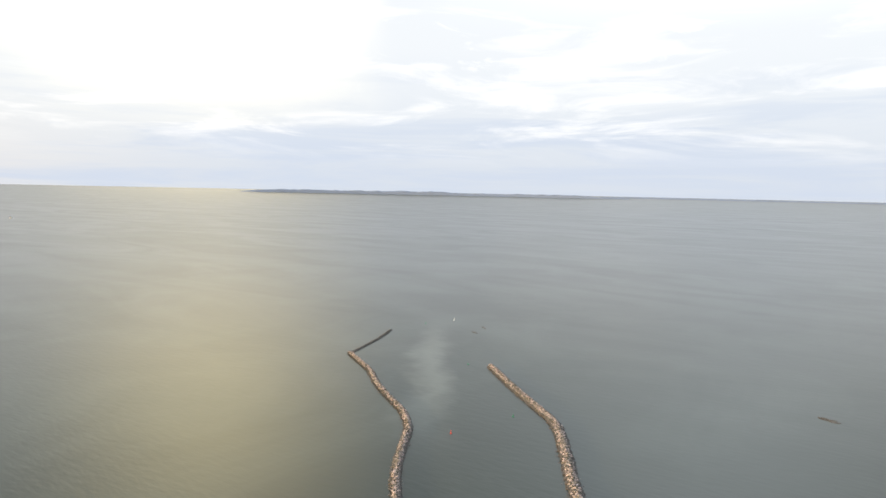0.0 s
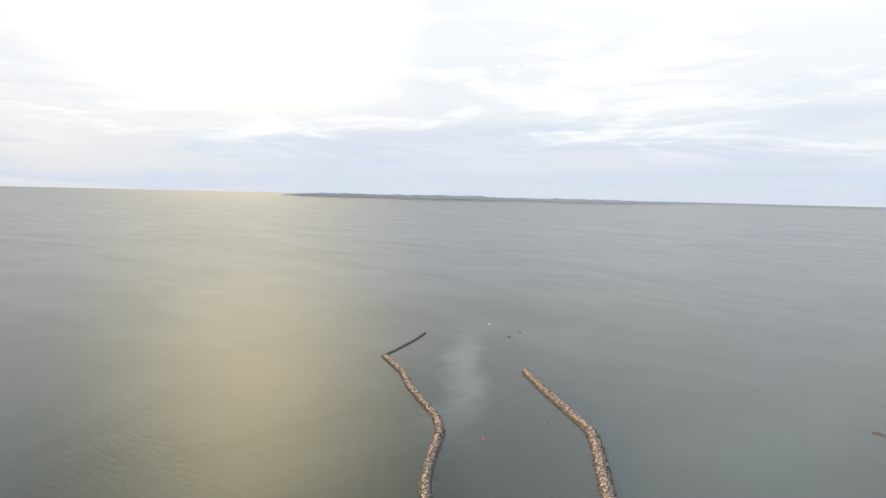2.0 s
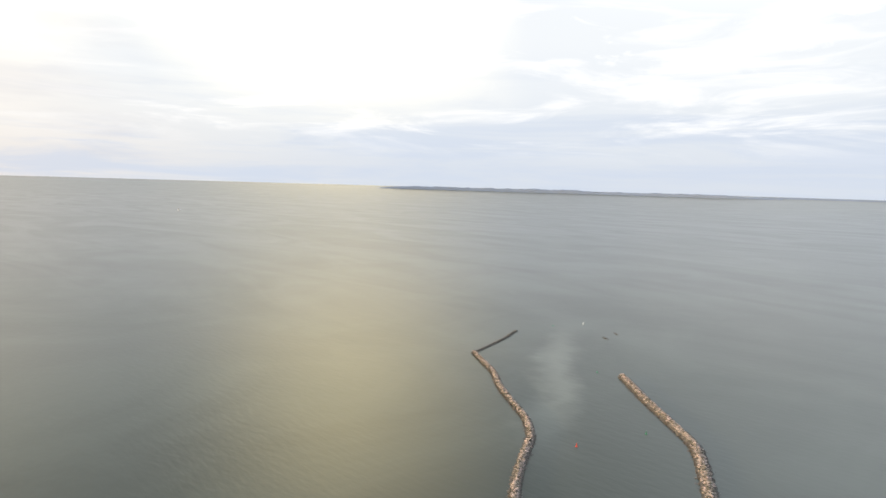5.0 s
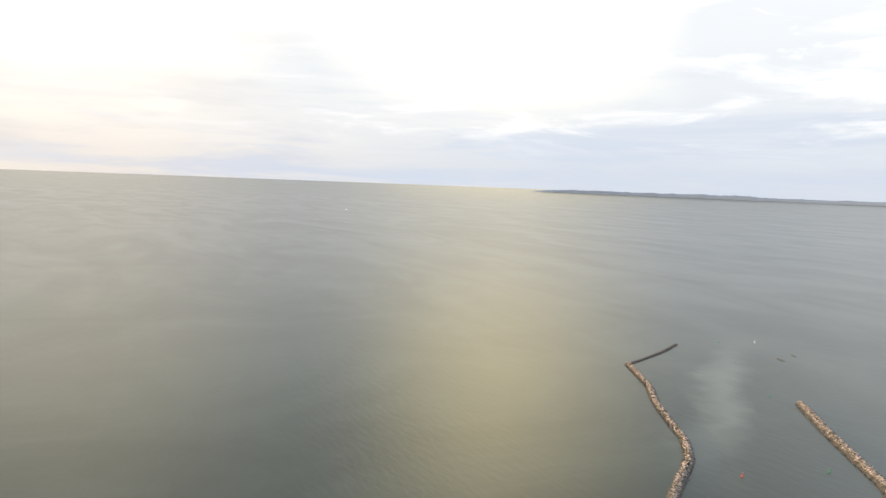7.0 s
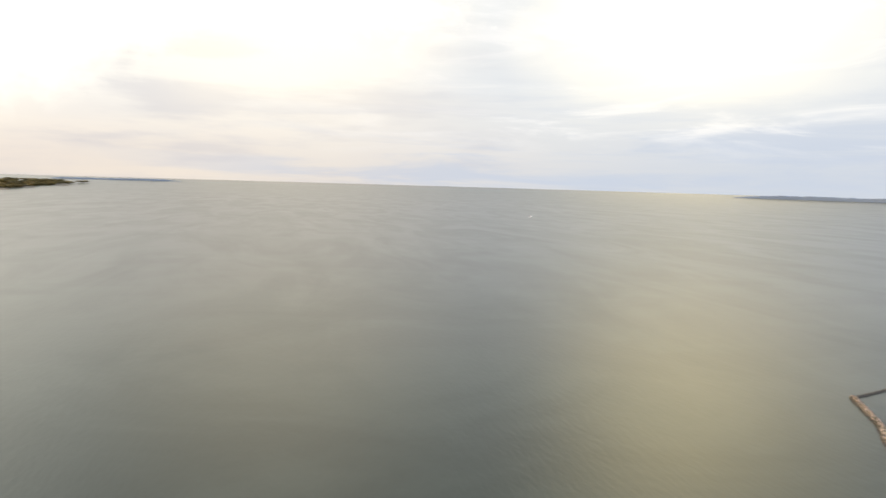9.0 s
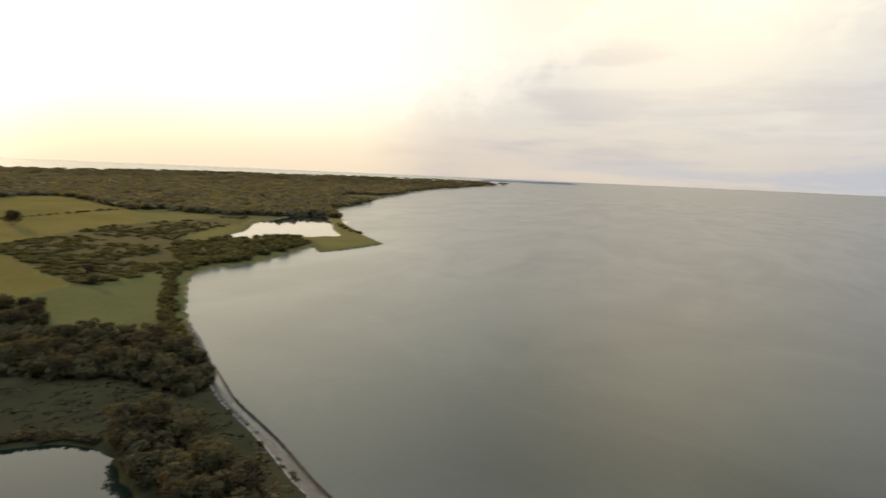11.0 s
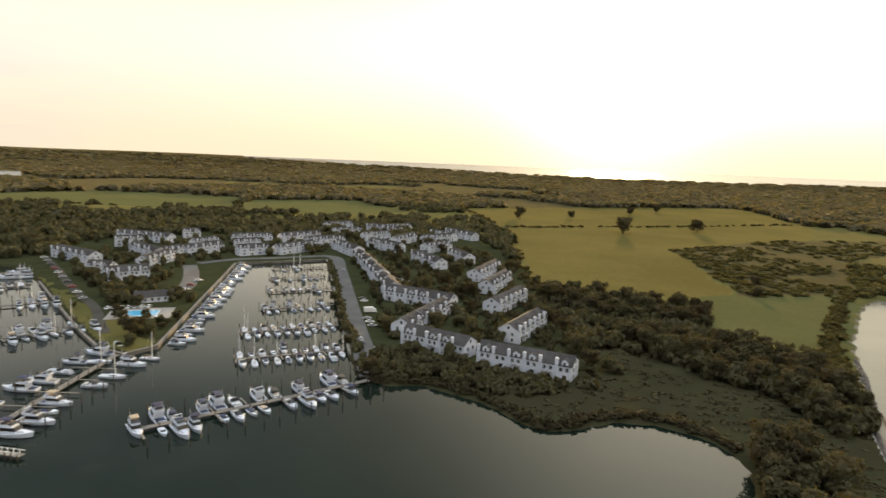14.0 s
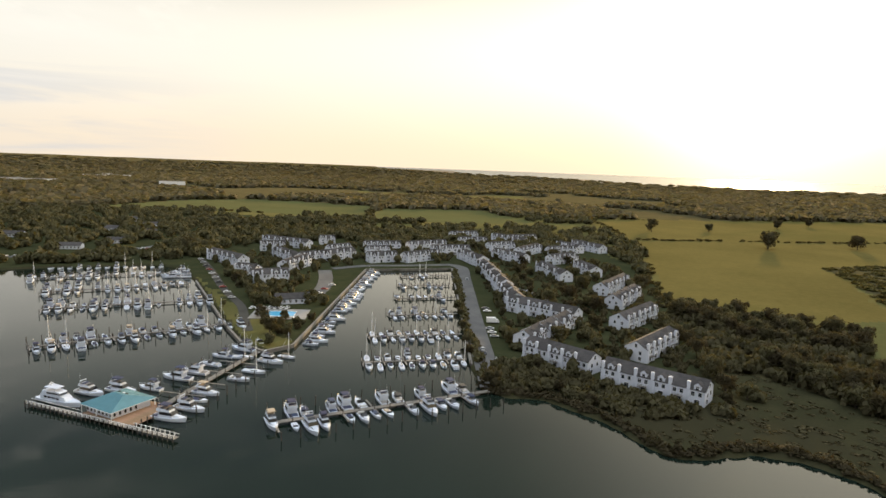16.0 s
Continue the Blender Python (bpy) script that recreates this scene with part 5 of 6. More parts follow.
strip("road_1", [(21, 228), (19.2, 288), (18, 360), (16.8, 456), (15.6, 510), (2.4, 524.4)], 10.0, ASPHALT, "worn grey asphalt road beside the basin", "road")
strip("road_2", [(7.2, 523.2), (-36, 508.8), (-62.4, 501.6), (-86.4, 482.4)], 8.0, ASPHALT, "worn grey asphalt road behind the basin", "road", 0.10)
strip("road_3", [(-198, 504), (-169.2, 450), (-148.8, 408), (-130.8, 374.4), (-114, 345.6), (-100.8, 312), (-93.6, 294)], 5.0, DARKLANE, "narrow dark lane to the pool", "road")
strip("road_4", [(-91.2, 474), (-84, 441.6), (-79.2, 408), (-79.2, 386.4)], 10.0, ASPHALT, "asphalt car park by the quay", "road", 0.10)
strip("road_5", [(-396, 474), (-345.6, 481.2), (-300, 508.8), (-274.8, 547.2), (-266.4, 592.8), (-276, 648)], 8.0, ASPHALT, "asphalt harbour road among trees", "road")
strip("road_6", [(48, 432), (67.2, 402), (69.6, 360), (79.2, 342)], 7.0, ASPHALT, "small courtyard lane among the houses", "road")
for k, (x0, y0, x1, y1) in enumerate([(-66.5, 273, -60.5, 483), (-60.5, 483, 7.2, 503.4), (7.8, 503.4, 13.8, 254.4), (-107.4, 302.4, -166.8, 413.4),
    (-88.8, 271.8, -107.4, 302.4), (-66.5, 273, -76.8, 262.2), (-76.8, 262.2, -88.8, 271.8)]):
    L = math.hypot(x1 - x0, y1 - y0)
    q = tagged(new("quay_wall", Solid().box(0, -0.45, -2.5, L, 0.45, 1.55).box(0, -0.6, 1.55, L, 0.6, 1.68).mesh("quay_wall", PLANK)),
               "grey timber bulkhead along the basin", "quay", kind="structure")
    q.matrix_world = pose(x0, y0, 0, 0, 0, math.degrees(math.atan2(y1 - y0, x1 - x0)))

# ---- the old sea wall on the bay side ----
WALL_LINE = curve_through(SEA_WALL, 2.5)
wall = thing("sea_wall", Matrix(), "low dark timber sea wall with gravel behind it", "sea wall")
boards = Solid()
for (x0, y0), (x1, y1) in zip(WALL_LINE, WALL_LINE[1:]):
    n = math.hypot(x1 - x0, y1 - y0)
    nx, ny = -(y1 - y0) / n * 0.14, (x1 - x0) / n * 0.14
    h = 0.75 + rng.uniform(-0.12, 0.08)
    boards.loft([[(x0 - nx, y0 - ny, -1), (x1 - nx, y1 - ny, -1), (x1 + nx, y1 + ny, -1), (x0 + nx, y0 + ny, -1)],
                 [(x0 - nx, y0 - ny, h), (x1 - nx, y1 - ny, h), (x1 + nx, y1 + ny, h), (x0 + nx, y0 + ny, h)]])
part("board", boards, PILE, wall, "tarred timber boards")
for x, y in WALL_LINE[::2]:
    part("piling", PILE_MESH, None, wall, at=pose(x, y, rng.uniform(-2.4, -2.0)))
inner = thing("retaining_wall", Matrix(), "low pale concrete retaining wall along the bank", "retaining wall")
for (x0, y0), (x1, y1) in zip(WALL_LINE, WALL_LINE[1:]):
    n = math.hypot(x1 - x0, y1 - y0)
    nx, ny = -(y1 - y0) / n, (x1 - x0) / n
    h = 1.15 + rng.uniform(-0.08, 0.08)
    seg = Solid().loft([[(x0 + nx * a, y0 + ny * a, z) for a, z in ((5.5, -0.6), (5.9, -0.6), (5.9, h), (5.5, h))],
                        [(x1 + nx * a, y1 + ny * a, z) for a, z in ((5.5, -0.6), (5.9, -0.6), (5.9, h), (5.5, h))]])
    part("wall_panel", seg, CONCRETE, inner)
boulder_pile("shore_rocks", [(x - 3.2, y + 2.2) for x, y in WALL_LINE[len(WALL_LINE) // 2:]], 1.6, 0.45, 0.8, "pale wet rubble between sea wall and bank", 7)
boulder_pile("shore_rocks", curve_through([(198, 177.6), (213.6, 195.6), (229.2, 213.6), (246, 235.2)]), 2.4, 0.6, 0.8, "scattered shore rocks below the trees", 8)

# ---- cars ----
def car(paint, label):
    ob = thing("car", Matrix(), label, "car", "parked cars")
    s = Solid()
    s.loft([[(-0.88, -2.2, 0.32), (0.88, -2.2, 0.32), (0.88, 2.2, 0.32), (-0.88, 2.2, 0.32)], [(-0.92, -2.25, 0.6), (0.92, -2.25, 0.6), (0.92, 2.25, 0.6), (-0.92, 2.25, 0.6)],
            [(-0.86, -2.15, 0.9), (0.86, -2.15, 0.9), (0.86, 2.1, 0.85), (-0.86, 2.1, 0.85)]])
    part("body", s, paint, ob)
    part("roof", house(Solid(), -1.3, 0.65, 0.66, 0.66, 1.28, 1.42, 0.15, 0.1, 0.08), paint, ob)
    part("window_band", house(Solid(), -1.75, 1.15, 0.82, 0.82, 0.88, 1.3, 0.6, 0.4, 0.15), GLASS, ob)
    for sx in (-0.86, 0.86):
        for sy in (-1.35, 1.4):
            part("wheel", Solid().tube((sx - 0.1, sy, 0.33), (sx + 0.1, sy, 0.33), 0.33, 0.33, 10), BLACK, ob)
    return ob


cars = [car(CARPAINT[0], "white saloon car parked on the asphalt"), car(CARPAINT[1], "silver saloon car parked on the asphalt"),
        car(CARPAINT[2], "dark saloon car parked on the asphalt"), car(CARPAINT[3], "red saloon car parked on the asphalt")]
used = set()


def park(k, x, y, dx, dy):
    m = pose(x, y, ground_z(x, y) + 0.12, 0, 0, heading(dx, dy))
    if k in used:
        copy_thing(cars[k], m)
    else:
        used.add(k)
        cars[k].matrix_world = m


for x, y, k, dx, dy in [(26.4, 359.4, 2, 1, 0), (27, 352.8, 0, 1, 0), (25.8, 313.2, 1, 1, 0), (26.4, 306, 0, 1, 0), (27, 298.8, 1, 1, 0),
    (19.8, 276, 1, 0, 1), (20.4, 270, 2, 0, 1), (25.6, 260.4, 0, 0, 1), (18.6, 454.8, 1, 0, 1), (58.8, 414, 0, 1, 1),
    (-77.4, 385.2, 0, 1, 0), (-76.8, 399.6, 3, 1, 0), (-74.4, 414, 0, 1, 0)]:
    park(k, x, y, dx, dy)
for i in range(10):
    x, y = (-193 + i * 8.1, 506 - i * 15.4)
    park(i % 4, x - 5.5, y - 3.5, 0.85, 0.5)
for i in range(7):
    park((i * 3) % 3, -106 + i * 3.2, 340 + i * 0.5, 0.1, 1)
for i in range(14):
    park((i * 5) % 4, -345 + i * 5.2 + rng.uniform(-1, 1), 484 + rng.uniform(-2, 2) + i * 0.4, 0.1, 1)
for i in range(9):
    park((i * 3) % 4, -290 + i * 5.2, 548 + rng.uniform(-3, 3), 0.3, 1)
vx, vy = [(28.3, 326.4)][0]
van = thing("box_truck", pose(vx, vy, ground_z(vx, vy) + 0.1, 0, 0, heading(1, 0.12)), "white box truck parked beside the road", "truck")
part("cargo_box", Solid().box(-1.2, -3.4, 0.75, 1.2, 1.5, 3.2), CARPAINT[0], van)
part("cab", house(Solid(), 1.5, 3.4, 1.1, 1.05, 0.55, 2.2, 0.6, 0.0, 0.1), CARPAINT[0], van)
part("windscreen", house(Solid(), 2.4, 3.42, 1.0, 1.0, 1.35, 2.05, 0.5, 0.0, 0.06), GLASS, van)
for sx in (-1.05, 1.05):
    for sy in (-2.3, 2.4):
        part("wheel", Solid().tube((sx - 0.14, sy, 0.45), (sx + 0.14, sy, 0.45), 0.45, 0.45, 10), BLACK, van)

# ---- trees ----
def leaf_cloud(rnd, lobes, count, size, squash=0.8, upward=0.4):
    """Leaf clumps as small bent pieces over several lobes: vertices, faces and soft normals."""
    v, f, soft = [], [], []
    total = sum(r ** 2 for *_, r in lobes)
    for cx, cy, cz, r in lobes:
        for _ in range(int(count * r * r / total)):
            d = Vector((rnd.gauss(0, 1), rnd.gauss(0, 1), rnd.gauss(0, 1) + 0.25)).normalized()
            k = r * (1 - 0.45 * rnd.random() ** 2.2) * (1 + 0.12 * rnd.gauss(0, 1))
            c = Vector((cx + d.x * k, cy + d.y * k, cz + d.z * k * squash))
            n = (d + 0.7 * Vector((rnd.gauss(0, 1), rnd.gauss(0, 1), rnd.gauss(0, 1)))).normalized()
            t = n.orthogonal().normalized()
            t.rotate(Matrix.Rotation(rnd.uniform(0, 6.28), 3, n))
            b = n.cross(t)
            s = size * rnd.uniform(0.6, 1.35)
            i = len(v)
            for a, q in ((-1, -0.6), (0.2, -0.9), (1, 0.1), (0.3, 0.95), (-0.8, 0.6)):
                p = c + t * a * s * rnd.uniform(0.7, 1.2) + b * q * s + n * rnd.uniform(-0.25, 0.25) * s
                v.append((p.x, p.y, p.z))
            f.append((i, i + 1, i + 2, i + 3, i + 4))
            q = (d + 0.25 * n + Vector((0, 0, upward))).normalized()
            soft += [tuple(q)] * 5
    return v, f, soft


def crown_lobes(rnd, R, base, H):
    lobes = [(0, 0, base + (H - base) * 0.55, R * 0.78)]
    for i in range(8):
        a, q = i * 0.785 + rnd.uniform(-0.3, 0.3), rnd.uniform(0.35, 0.75)
        lobes.append((math.cos(a) * R * q, math.sin(a) * R * q, base + (H - base) * rnd.uniform(0.22, 0.88), R * rnd.uniform(0.28, 0.48)))
    return lobes


def tree_template(seed, R, H, mat, leaves=1350, size=0.38):
    rnd = random.Random(seed)
    base = H * 0.05
    v, f, soft = leaf_cloud(rnd, crown_lobes(rnd, R, base, H), leaves, size)
    me = bpy.data.meshes.new("crown")
    me.from_pydata(v, [], f)
    me.materials.append(mat)
    me.polygons.foreach_set("use_smooth", [True] * len(f))
    me.normals_split_custom_set_from_vertices(soft)
    s = Solid().tube((0, 0, -0.4), (0.1, 0, H * 0.35), R * 0.085, R * 0.06, 7).tube((0.1, 0, H * 0.35), (0, 0.1, H * 0.75), R * 0.06, R * 0.02, 6)
    for i in range(5):
        a = i * 1.26 + rnd.uniform(-0.3, 0.3)
        s.tube((0.05, 0, H * (0.22 + 0.06 * i)), (math.cos(a) * R * 0.6, math.sin(a) * R * 0.6, H * (0.45 + 0.07 * i)), R * 0.035, R * 0.012, 5)
    return me, s.mesh("trunk", BARK, smooth=True)


TREES = [tree_template(s, R, H, LEAF) for s, R, H in ((21, 4.4, 9.5), (22, 5.0, 11.0), (23, 3.7, 9.0), (24, 4.2, 8.0), (25, 5.6, 11.5), (26, 3.2, 7.0))]
TREE_WORDS = "broad dark green deciduous tree in full leaf"


def tree(k, x, y, scale, words=TREE_WORDS, group="trees"):
    me, tr = TREES[k]
    ob = thing("tree", pose(x, y, ground_z(x, y) - 0.05, 0, 0, rng.uniform(0, 360)) @ Matrix.Diagonal((scale * rng.uniform(0.9, 1.15), scale * rng.uniform(0.9, 1.15), scale, 1)), words, "tree", group)
    part("trunk", tr, None, ob)
    part("crown", me, None, ob)


def scattered(poly, gap, seed, avoid=0.0, tries=6000, limit=400):
    """Points in an outline that keep their distance."""
    rnd = random.Random(seed)
    xs, ys = [p[0] for p in poly], [p[1] for p in poly]
    out = []
    for _ in range(tries):
        x, y = rnd.uniform(min(xs), max(xs)), rnd.uniform(min(ys), max(ys))
        if any((x - a) ** 2 + (y - b) ** 2 < gap * gap for a, b in out):
            continue
        if not inside(poly, np.array([x]), np.array([y]))[0] or shore_gap(np.array([x]), np.array([y]))[0] < 2.0:
            continue
        if avoid and any((x - a) ** 2 + (y - b) ** 2 < avoid * avoid for a, b in house_spots):
            continue
        out.append((x, y))
        if len(out) >= limit:
            break
    return out


def off_road(x, y):
    return not any(abs(x - a) < 6.5 and abs(y - b) < 6.5 for a, b in ROAD_POINTS)


ROAD_POINTS = [p for pts in ([(21, 228), (19.2, 288), (18, 360), (16.8, 456), (15.6, 510), (2.4, 524.4)], [(7.2, 523.2), (-36, 508.8), (-62.4, 501.6), (-86.4, 482.4), (-84, 441.6), (-79.2, 386.4)],
                             [(-198, 504), (-169.2, 450), (-148.8, 408), (-130.8, 374.4), (-114, 345.6), (-100.8, 312)]) for p in curve_through(pts, 6.0)] + [(px, py), (px + 9, py), (px - 9, py)]
BELT_A = [(134.4, 360), (144, 314.4), (168, 295.2), (201.6, 283.2), (222, 314.4), (192, 342), (153.6, 381.6)]
BELT_B = [(141.6, 278.4), (180, 254.4), (199.2, 246), (211.2, 228), (199.2, 192), (182.4, 163.2), (164.4, 158.4), (168, 192),
    (153.6, 213.6), (146.4, 240)]
BELT_C = [(100.8, 100.8), (109.2, 128.4), (121.2, 145.2), (134, 148.8), (145, 144), (131, 121), (118, 99), (107, 76),
    (98.4, 60)]
BELT_D = [(-192, 528), (-228, 489.6), (-324, 446.4), (-504, 504), (-504, 840), (-180, 864), (-48, 744), (-132, 648), (-210, 564)]
BELT_E = [(-189.6, 511.2), (-162, 420), (-110.4, 314.4), (-74.4, 268.8), (-67.2, 288), (-67.2, 360), (-102, 408), (-126, 414),
    (-153.6, 468)]
COURTS = [(30, 246), (72, 240), (120, 222), (129.6, 288), (150, 396), (150, 504), (132, 672), (24, 672), (26.4, 504), (33.6, 360)]
BEHIND = [(-132, 648), (-48, 624), (72, 744), (180, 720), (162, 480), (210, 672), (240, 840), (72, 864), (-72, 792)]
WEST_COURTS = [(-189.6, 516), (-153.6, 470.4), (-126, 420), (-96, 414), (-93.6, 486), (-60, 510), (4.8, 530.4), (18, 672), (-72, 648),
    (-144, 600)]
n_tree = 0
for poly, gap, seed, avoid, lo, hi, limit in ((BELT_A, 6.2, 1, 8, 0.75, 1.1, 50), (BELT_B, 6.2, 2, 9, 0.75, 1.1, 54), (BELT_C, 5.6, 3, 0, 0.75, 1.1, 50), (BELT_E, 9.0, 4, 9, 0.5, 0.85, 26),
                                              (COURTS, 5.0, 5, 6.8, 0.5, 0.95, 92)):
    for x, y in scattered(poly, gap, seed, avoid, limit=limit):
        if off_road(x, y):
            tree(rng.randrange(6), x, y, rng.uniform(lo, hi))
            n_tree += 1
for x, y, k, s in [(381.6, 723.6, 4, 2.0), (296.4, 882, 1, 1.7), (397.2, 926.4, 3, 1.5), (546, 1014, 3, 1.7), (636, 1080, 3, 1.6),
    (504, 750, 4, 1.6), (20.2, 229.8, 3, 0.85), (-224.4, 537.6, 4, 1.35), (-213.6, 528, 1, 1.1), (10.2, 396, 2, 0.6),
    (10.8, 360, 3, 0.7), (11.4, 342, 2, 0.6), (12, 314.4, 3, 0.6), (12.6, 288, 2, 0.6), (13.2, 271.2, 3, 0.55), (318, 396, 3, 0.9),
    (291.6, 360, 5, 0.9), (28.8, 229.2, 3, 0.55), (45.6, 225.6, 2, 0.6), (55.2, 213.6, 3, 0.5), (110.4, 229.2, 1, 0.75),
    (116.4, 224.4, 3, 0.8), (105.6, 217.2, 5, 0.8)]:
    tree(k, x, y, s, "single round deciduous tree standing in the open", "single trees")

for x, y, k, s in [(-79.2, 294, 3, 0.26), (-74.4, 294, 4, 0.24), (-70.8, 300, 3, 0.4), (-85.2, 297.6, 1, 0.26), (-69.6, 307.2, 2, 0.36),
    (-76.8, 289.2, 3, 0.42), (-72, 286.8, 5, 0.45), (-108, 355.2, 3, 0.6), (-100.8, 374.4, 1, 0.6), (-79.2, 376.8, 3, 0.55)]:
    tree(k, x, y, s, "dark round shrub tree beside the pool terrace", "pool trees")


def woods(name, spots, mat, label, leaves, size, seed, upward=0.9):
    """Many trees as one canopy: spots of (x, y, radius, height)."""
    rnd = random.Random(seed)
    shapes = []
    for _ in range(10):
        lobes = [(0, 0, 0.55, 0.75)] + [(math.cos(a) * 0.55, math.sin(a) * 0.55, rnd.uniform(0.35, 0.75), rnd.uniform(0.35, 0.5)) for a in (0.3, 2.2, 4.1, 5.3)]
        v, f, soft = leaf_cloud(rnd, lobes, leaves, size, 0.55, upward)
        shapes.append((np.array(v), np.array(f), np.array(soft)))
    vs, fs, ns, k = [], [], [], 0
    xs, ys = np.array([s[0] for s in spots]), np.array([s[1] for s in spots])
    zs = land_height(xs, ys)
    for (x, y, r, h), z in zip(spots, zs):
        v, f, soft = shapes[rnd.randrange(10)]
        a = rnd.uniform(0, 6.28)
        c, s = math.cos(a), math.sin(a)
        q = np.stack([x + (v[:, 0] * c - v[:, 1] * s) * r, y + (v[:, 0] * s + v[:, 1] * c) * r, z - 0.1 * h + v[:, 2] * h], 1)
        vs.append(q), fs.append(f + k)
        ns.append(np.stack([soft[:, 0] * c - soft[:, 1] * s, soft[:, 0] * s + soft[:, 1] * c, soft[:, 2]], 1))
        k += len(v)
    vs, fs = np.concatenate(vs), np.concatenate(fs)
    me = bpy.data.meshes.new(name)
    me.vertices.add(len(vs)), me.vertices.foreach_set("co", vs.ravel())
    me.loops.add(fs.size), me.loops.foreach_set("vertex_index", fs.ravel().astype(np.int32))
    me.polygons.add(len(fs)), me.polygons.foreach_set("loop_start", np.arange(0, fs.size, fs.shape[1], dtype=np.int32))
    me.materials.append(mat)
    me.polygons.foreach_set("use_smooth", np.ones(len(fs), bool))
    me.update()
    me.normals_split_custom_set_from_vertices(np.concatenate(ns))
    return tagged(new(name, me), label, "woods", kind="stuff")


def spread(n, az0, az1, r0, r1, seed):
    """Spots that thin out with distance."""
    q = np.random.RandomState(seed)
    r = r0 * (r1 / r0) ** q.rand(n)
    a = np.radians(q.uniform(az0, az1, n))
    return r * np.sin(a), r * np.cos(a)


def keep(x, y, *conditions):
    k = shore_gap(x, y) > 3
    for c in conditions:
        k &= c
    return x[k], y[k]


# woods round the western harbour and behind the houses
x, y = spread(5200, -46, 20, 380, 1100, 31)
ok = (inside(BELT_D, x, y) | inside(BEHIND, x, y) | ((np.hypot(x, y) > 640) & (value_noise(x, y, 130, 40) > -0.35))) & ~inside(WEST_FIELD, x, y) & ~inside(MID_FIELD, x, y) & ~inside(BIG_FIELD, x, y)
for hx, hy in house_spots:
    ok &= np.hypot(x - hx, y - hy) > 12
for a, b in ROAD_POINTS + curve_through([(-396, 474), (-345.6, 481.2), (-300, 508.8), (-274.8, 547.2), (-266.4, 592.8), (-276, 648)], 6.0):
    ok &= np.hypot(x - a, y - b) > 9
LOT = [(-414, 474), (-300, 470.4), (-246, 498), (-254.4, 564), (-282, 606), (-360, 606), (-414, 576)]
ok &= ~inside(LOT, x, y) | (value_noise(x, y, 14, 77) > 0.15)
x, y = keep(x, y, ok)
woods("woodland", [(a, b, rng.uniform(3.5, 7.5), rng.uniform(6, 10.5)) for a, b in zip(x[:1700], y[:1700])], LEAF, "dark green mixed woodland behind the harbour", 150, 0.19, 41)
# undergrowth that closes the tree belts
x, y = spread(9000, 16, 52, 170, 420, 36)
x1, y1 = keep(x, y, inside(BELT_A, x, y) | inside(BELT_B, x, y) | (inside(WOOD_EDGE, x, y) & (x < 196)))
woods("undergrowth", [(a, b, rng.uniform(2.5, 4.5), rng.uniform(3, 6.5)) for a, b in zip(x1[:620], y1[:620])], LEAF, "dense brown-green undergrowth in the tree belts", 110, 0.24, 53)
# scrub on the meadow by the bay
x, y = spread(9000, 10, 75, 340, 1500, 32)
ok = inside(SCRUB, x, y) & (value_noise(x, y, 60, 42) > -0.45)
x1, y1 = keep(x, y, ok)
woods("scrub", [(a, b, rng.uniform(2.5, 5.5), rng.uniform(0.8, 2.8)) for a, b in zip(x1[:1500], y1[:1500])], SCRUBLEAF, "olive scrub and bushes on the meadow", 70, 0.27, 43)
# the smaller trees that fill the courts
spots = [p for p in scattered(COURTS, 5.0, 5, 6.8, limit=190)[92:] + scattered(WEST_COURTS, 6.5, 6, 7.5, limit=95) + [p for p in scattered(BELT_E, 6.0, 8, 8.0, limit=80) if p[1] > py + 16] if off_road(*p)]
woods("court_trees", [(a, b, rng.uniform(2.0, 4.2), rng.uniform(4.0, 8.5)) for a, b in spots], LEAF, "dark leafy trees filling the housing courts", 220, 0.17, 55)
# garden shrubs between the houses
x, y = spread(9000, -26, 30, 240, 690, 37)
ok = inside(COURTS, x, y) | inside(WEST_COURTS, x, y)
for hx, hy in house_spots:
    ok &= np.hypot(x - hx, y - hy) > 6.2
for a, b in ROAD_POINTS:
    ok &= np.hypot(x - a, y - b) > 7
x1, y1 = keep(x, y, ok & (value_noise(x, y, 22, 78) > -0.3))
woods("garden_shrubs", [(a, b, rng.uniform(1.1, 2.6), rng.uniform(1.2, 4.2)) for a, b in zip(x1[:650], y1[:650])], LEAF, "dark garden shrubs between the terraced houses", 80, 0.24, 54)
# shore thicket between meadow and cove, and the trees beside the lagoon
LAGOON_WOOD = [(360, 350.4), (396, 360), (439.2, 350.4), (512.4, 366), (564, 374.4), (624, 414), (624, 434.4), (546, 480), (480, 474),
    (420, 414)]
x, y = spread(2200, 40, 66, 400, 820, 33)
x1, y1 = keep(x, y, inside(LAGOON_WOOD, x, y))
woods("thicket", [(a, b, rng.uniform(4, 7), rng.uniform(3.5, 7)) for a, b in zip(x1[:200], y1[:200])], SCRUBLEAF, "dense dark thicket on the lagoon's edge", 120, 0.18, 44)
line = curve_through([(201.6, 187.2), (225.6, 218.4), (264, 260.4), (326.4, 321.6), (356.4, 348)], 2.2)
woods("shore_bushes", [(a + rng.uniform(-8, 1), b + rng.uniform(-1, 7), rng.uniform(1.3, 3.2), rng.uniform(1.0, 3.2)) for a, b in line + line], SCRUBLEAF, "low bushes along the bay shore", 70, 0.24, 45)
line = curve_through([(14.4, 240), (15.6, 258), (11.4, 312), (10.2, 384), (8.4, 456), (7.2, 492)], 2.4)
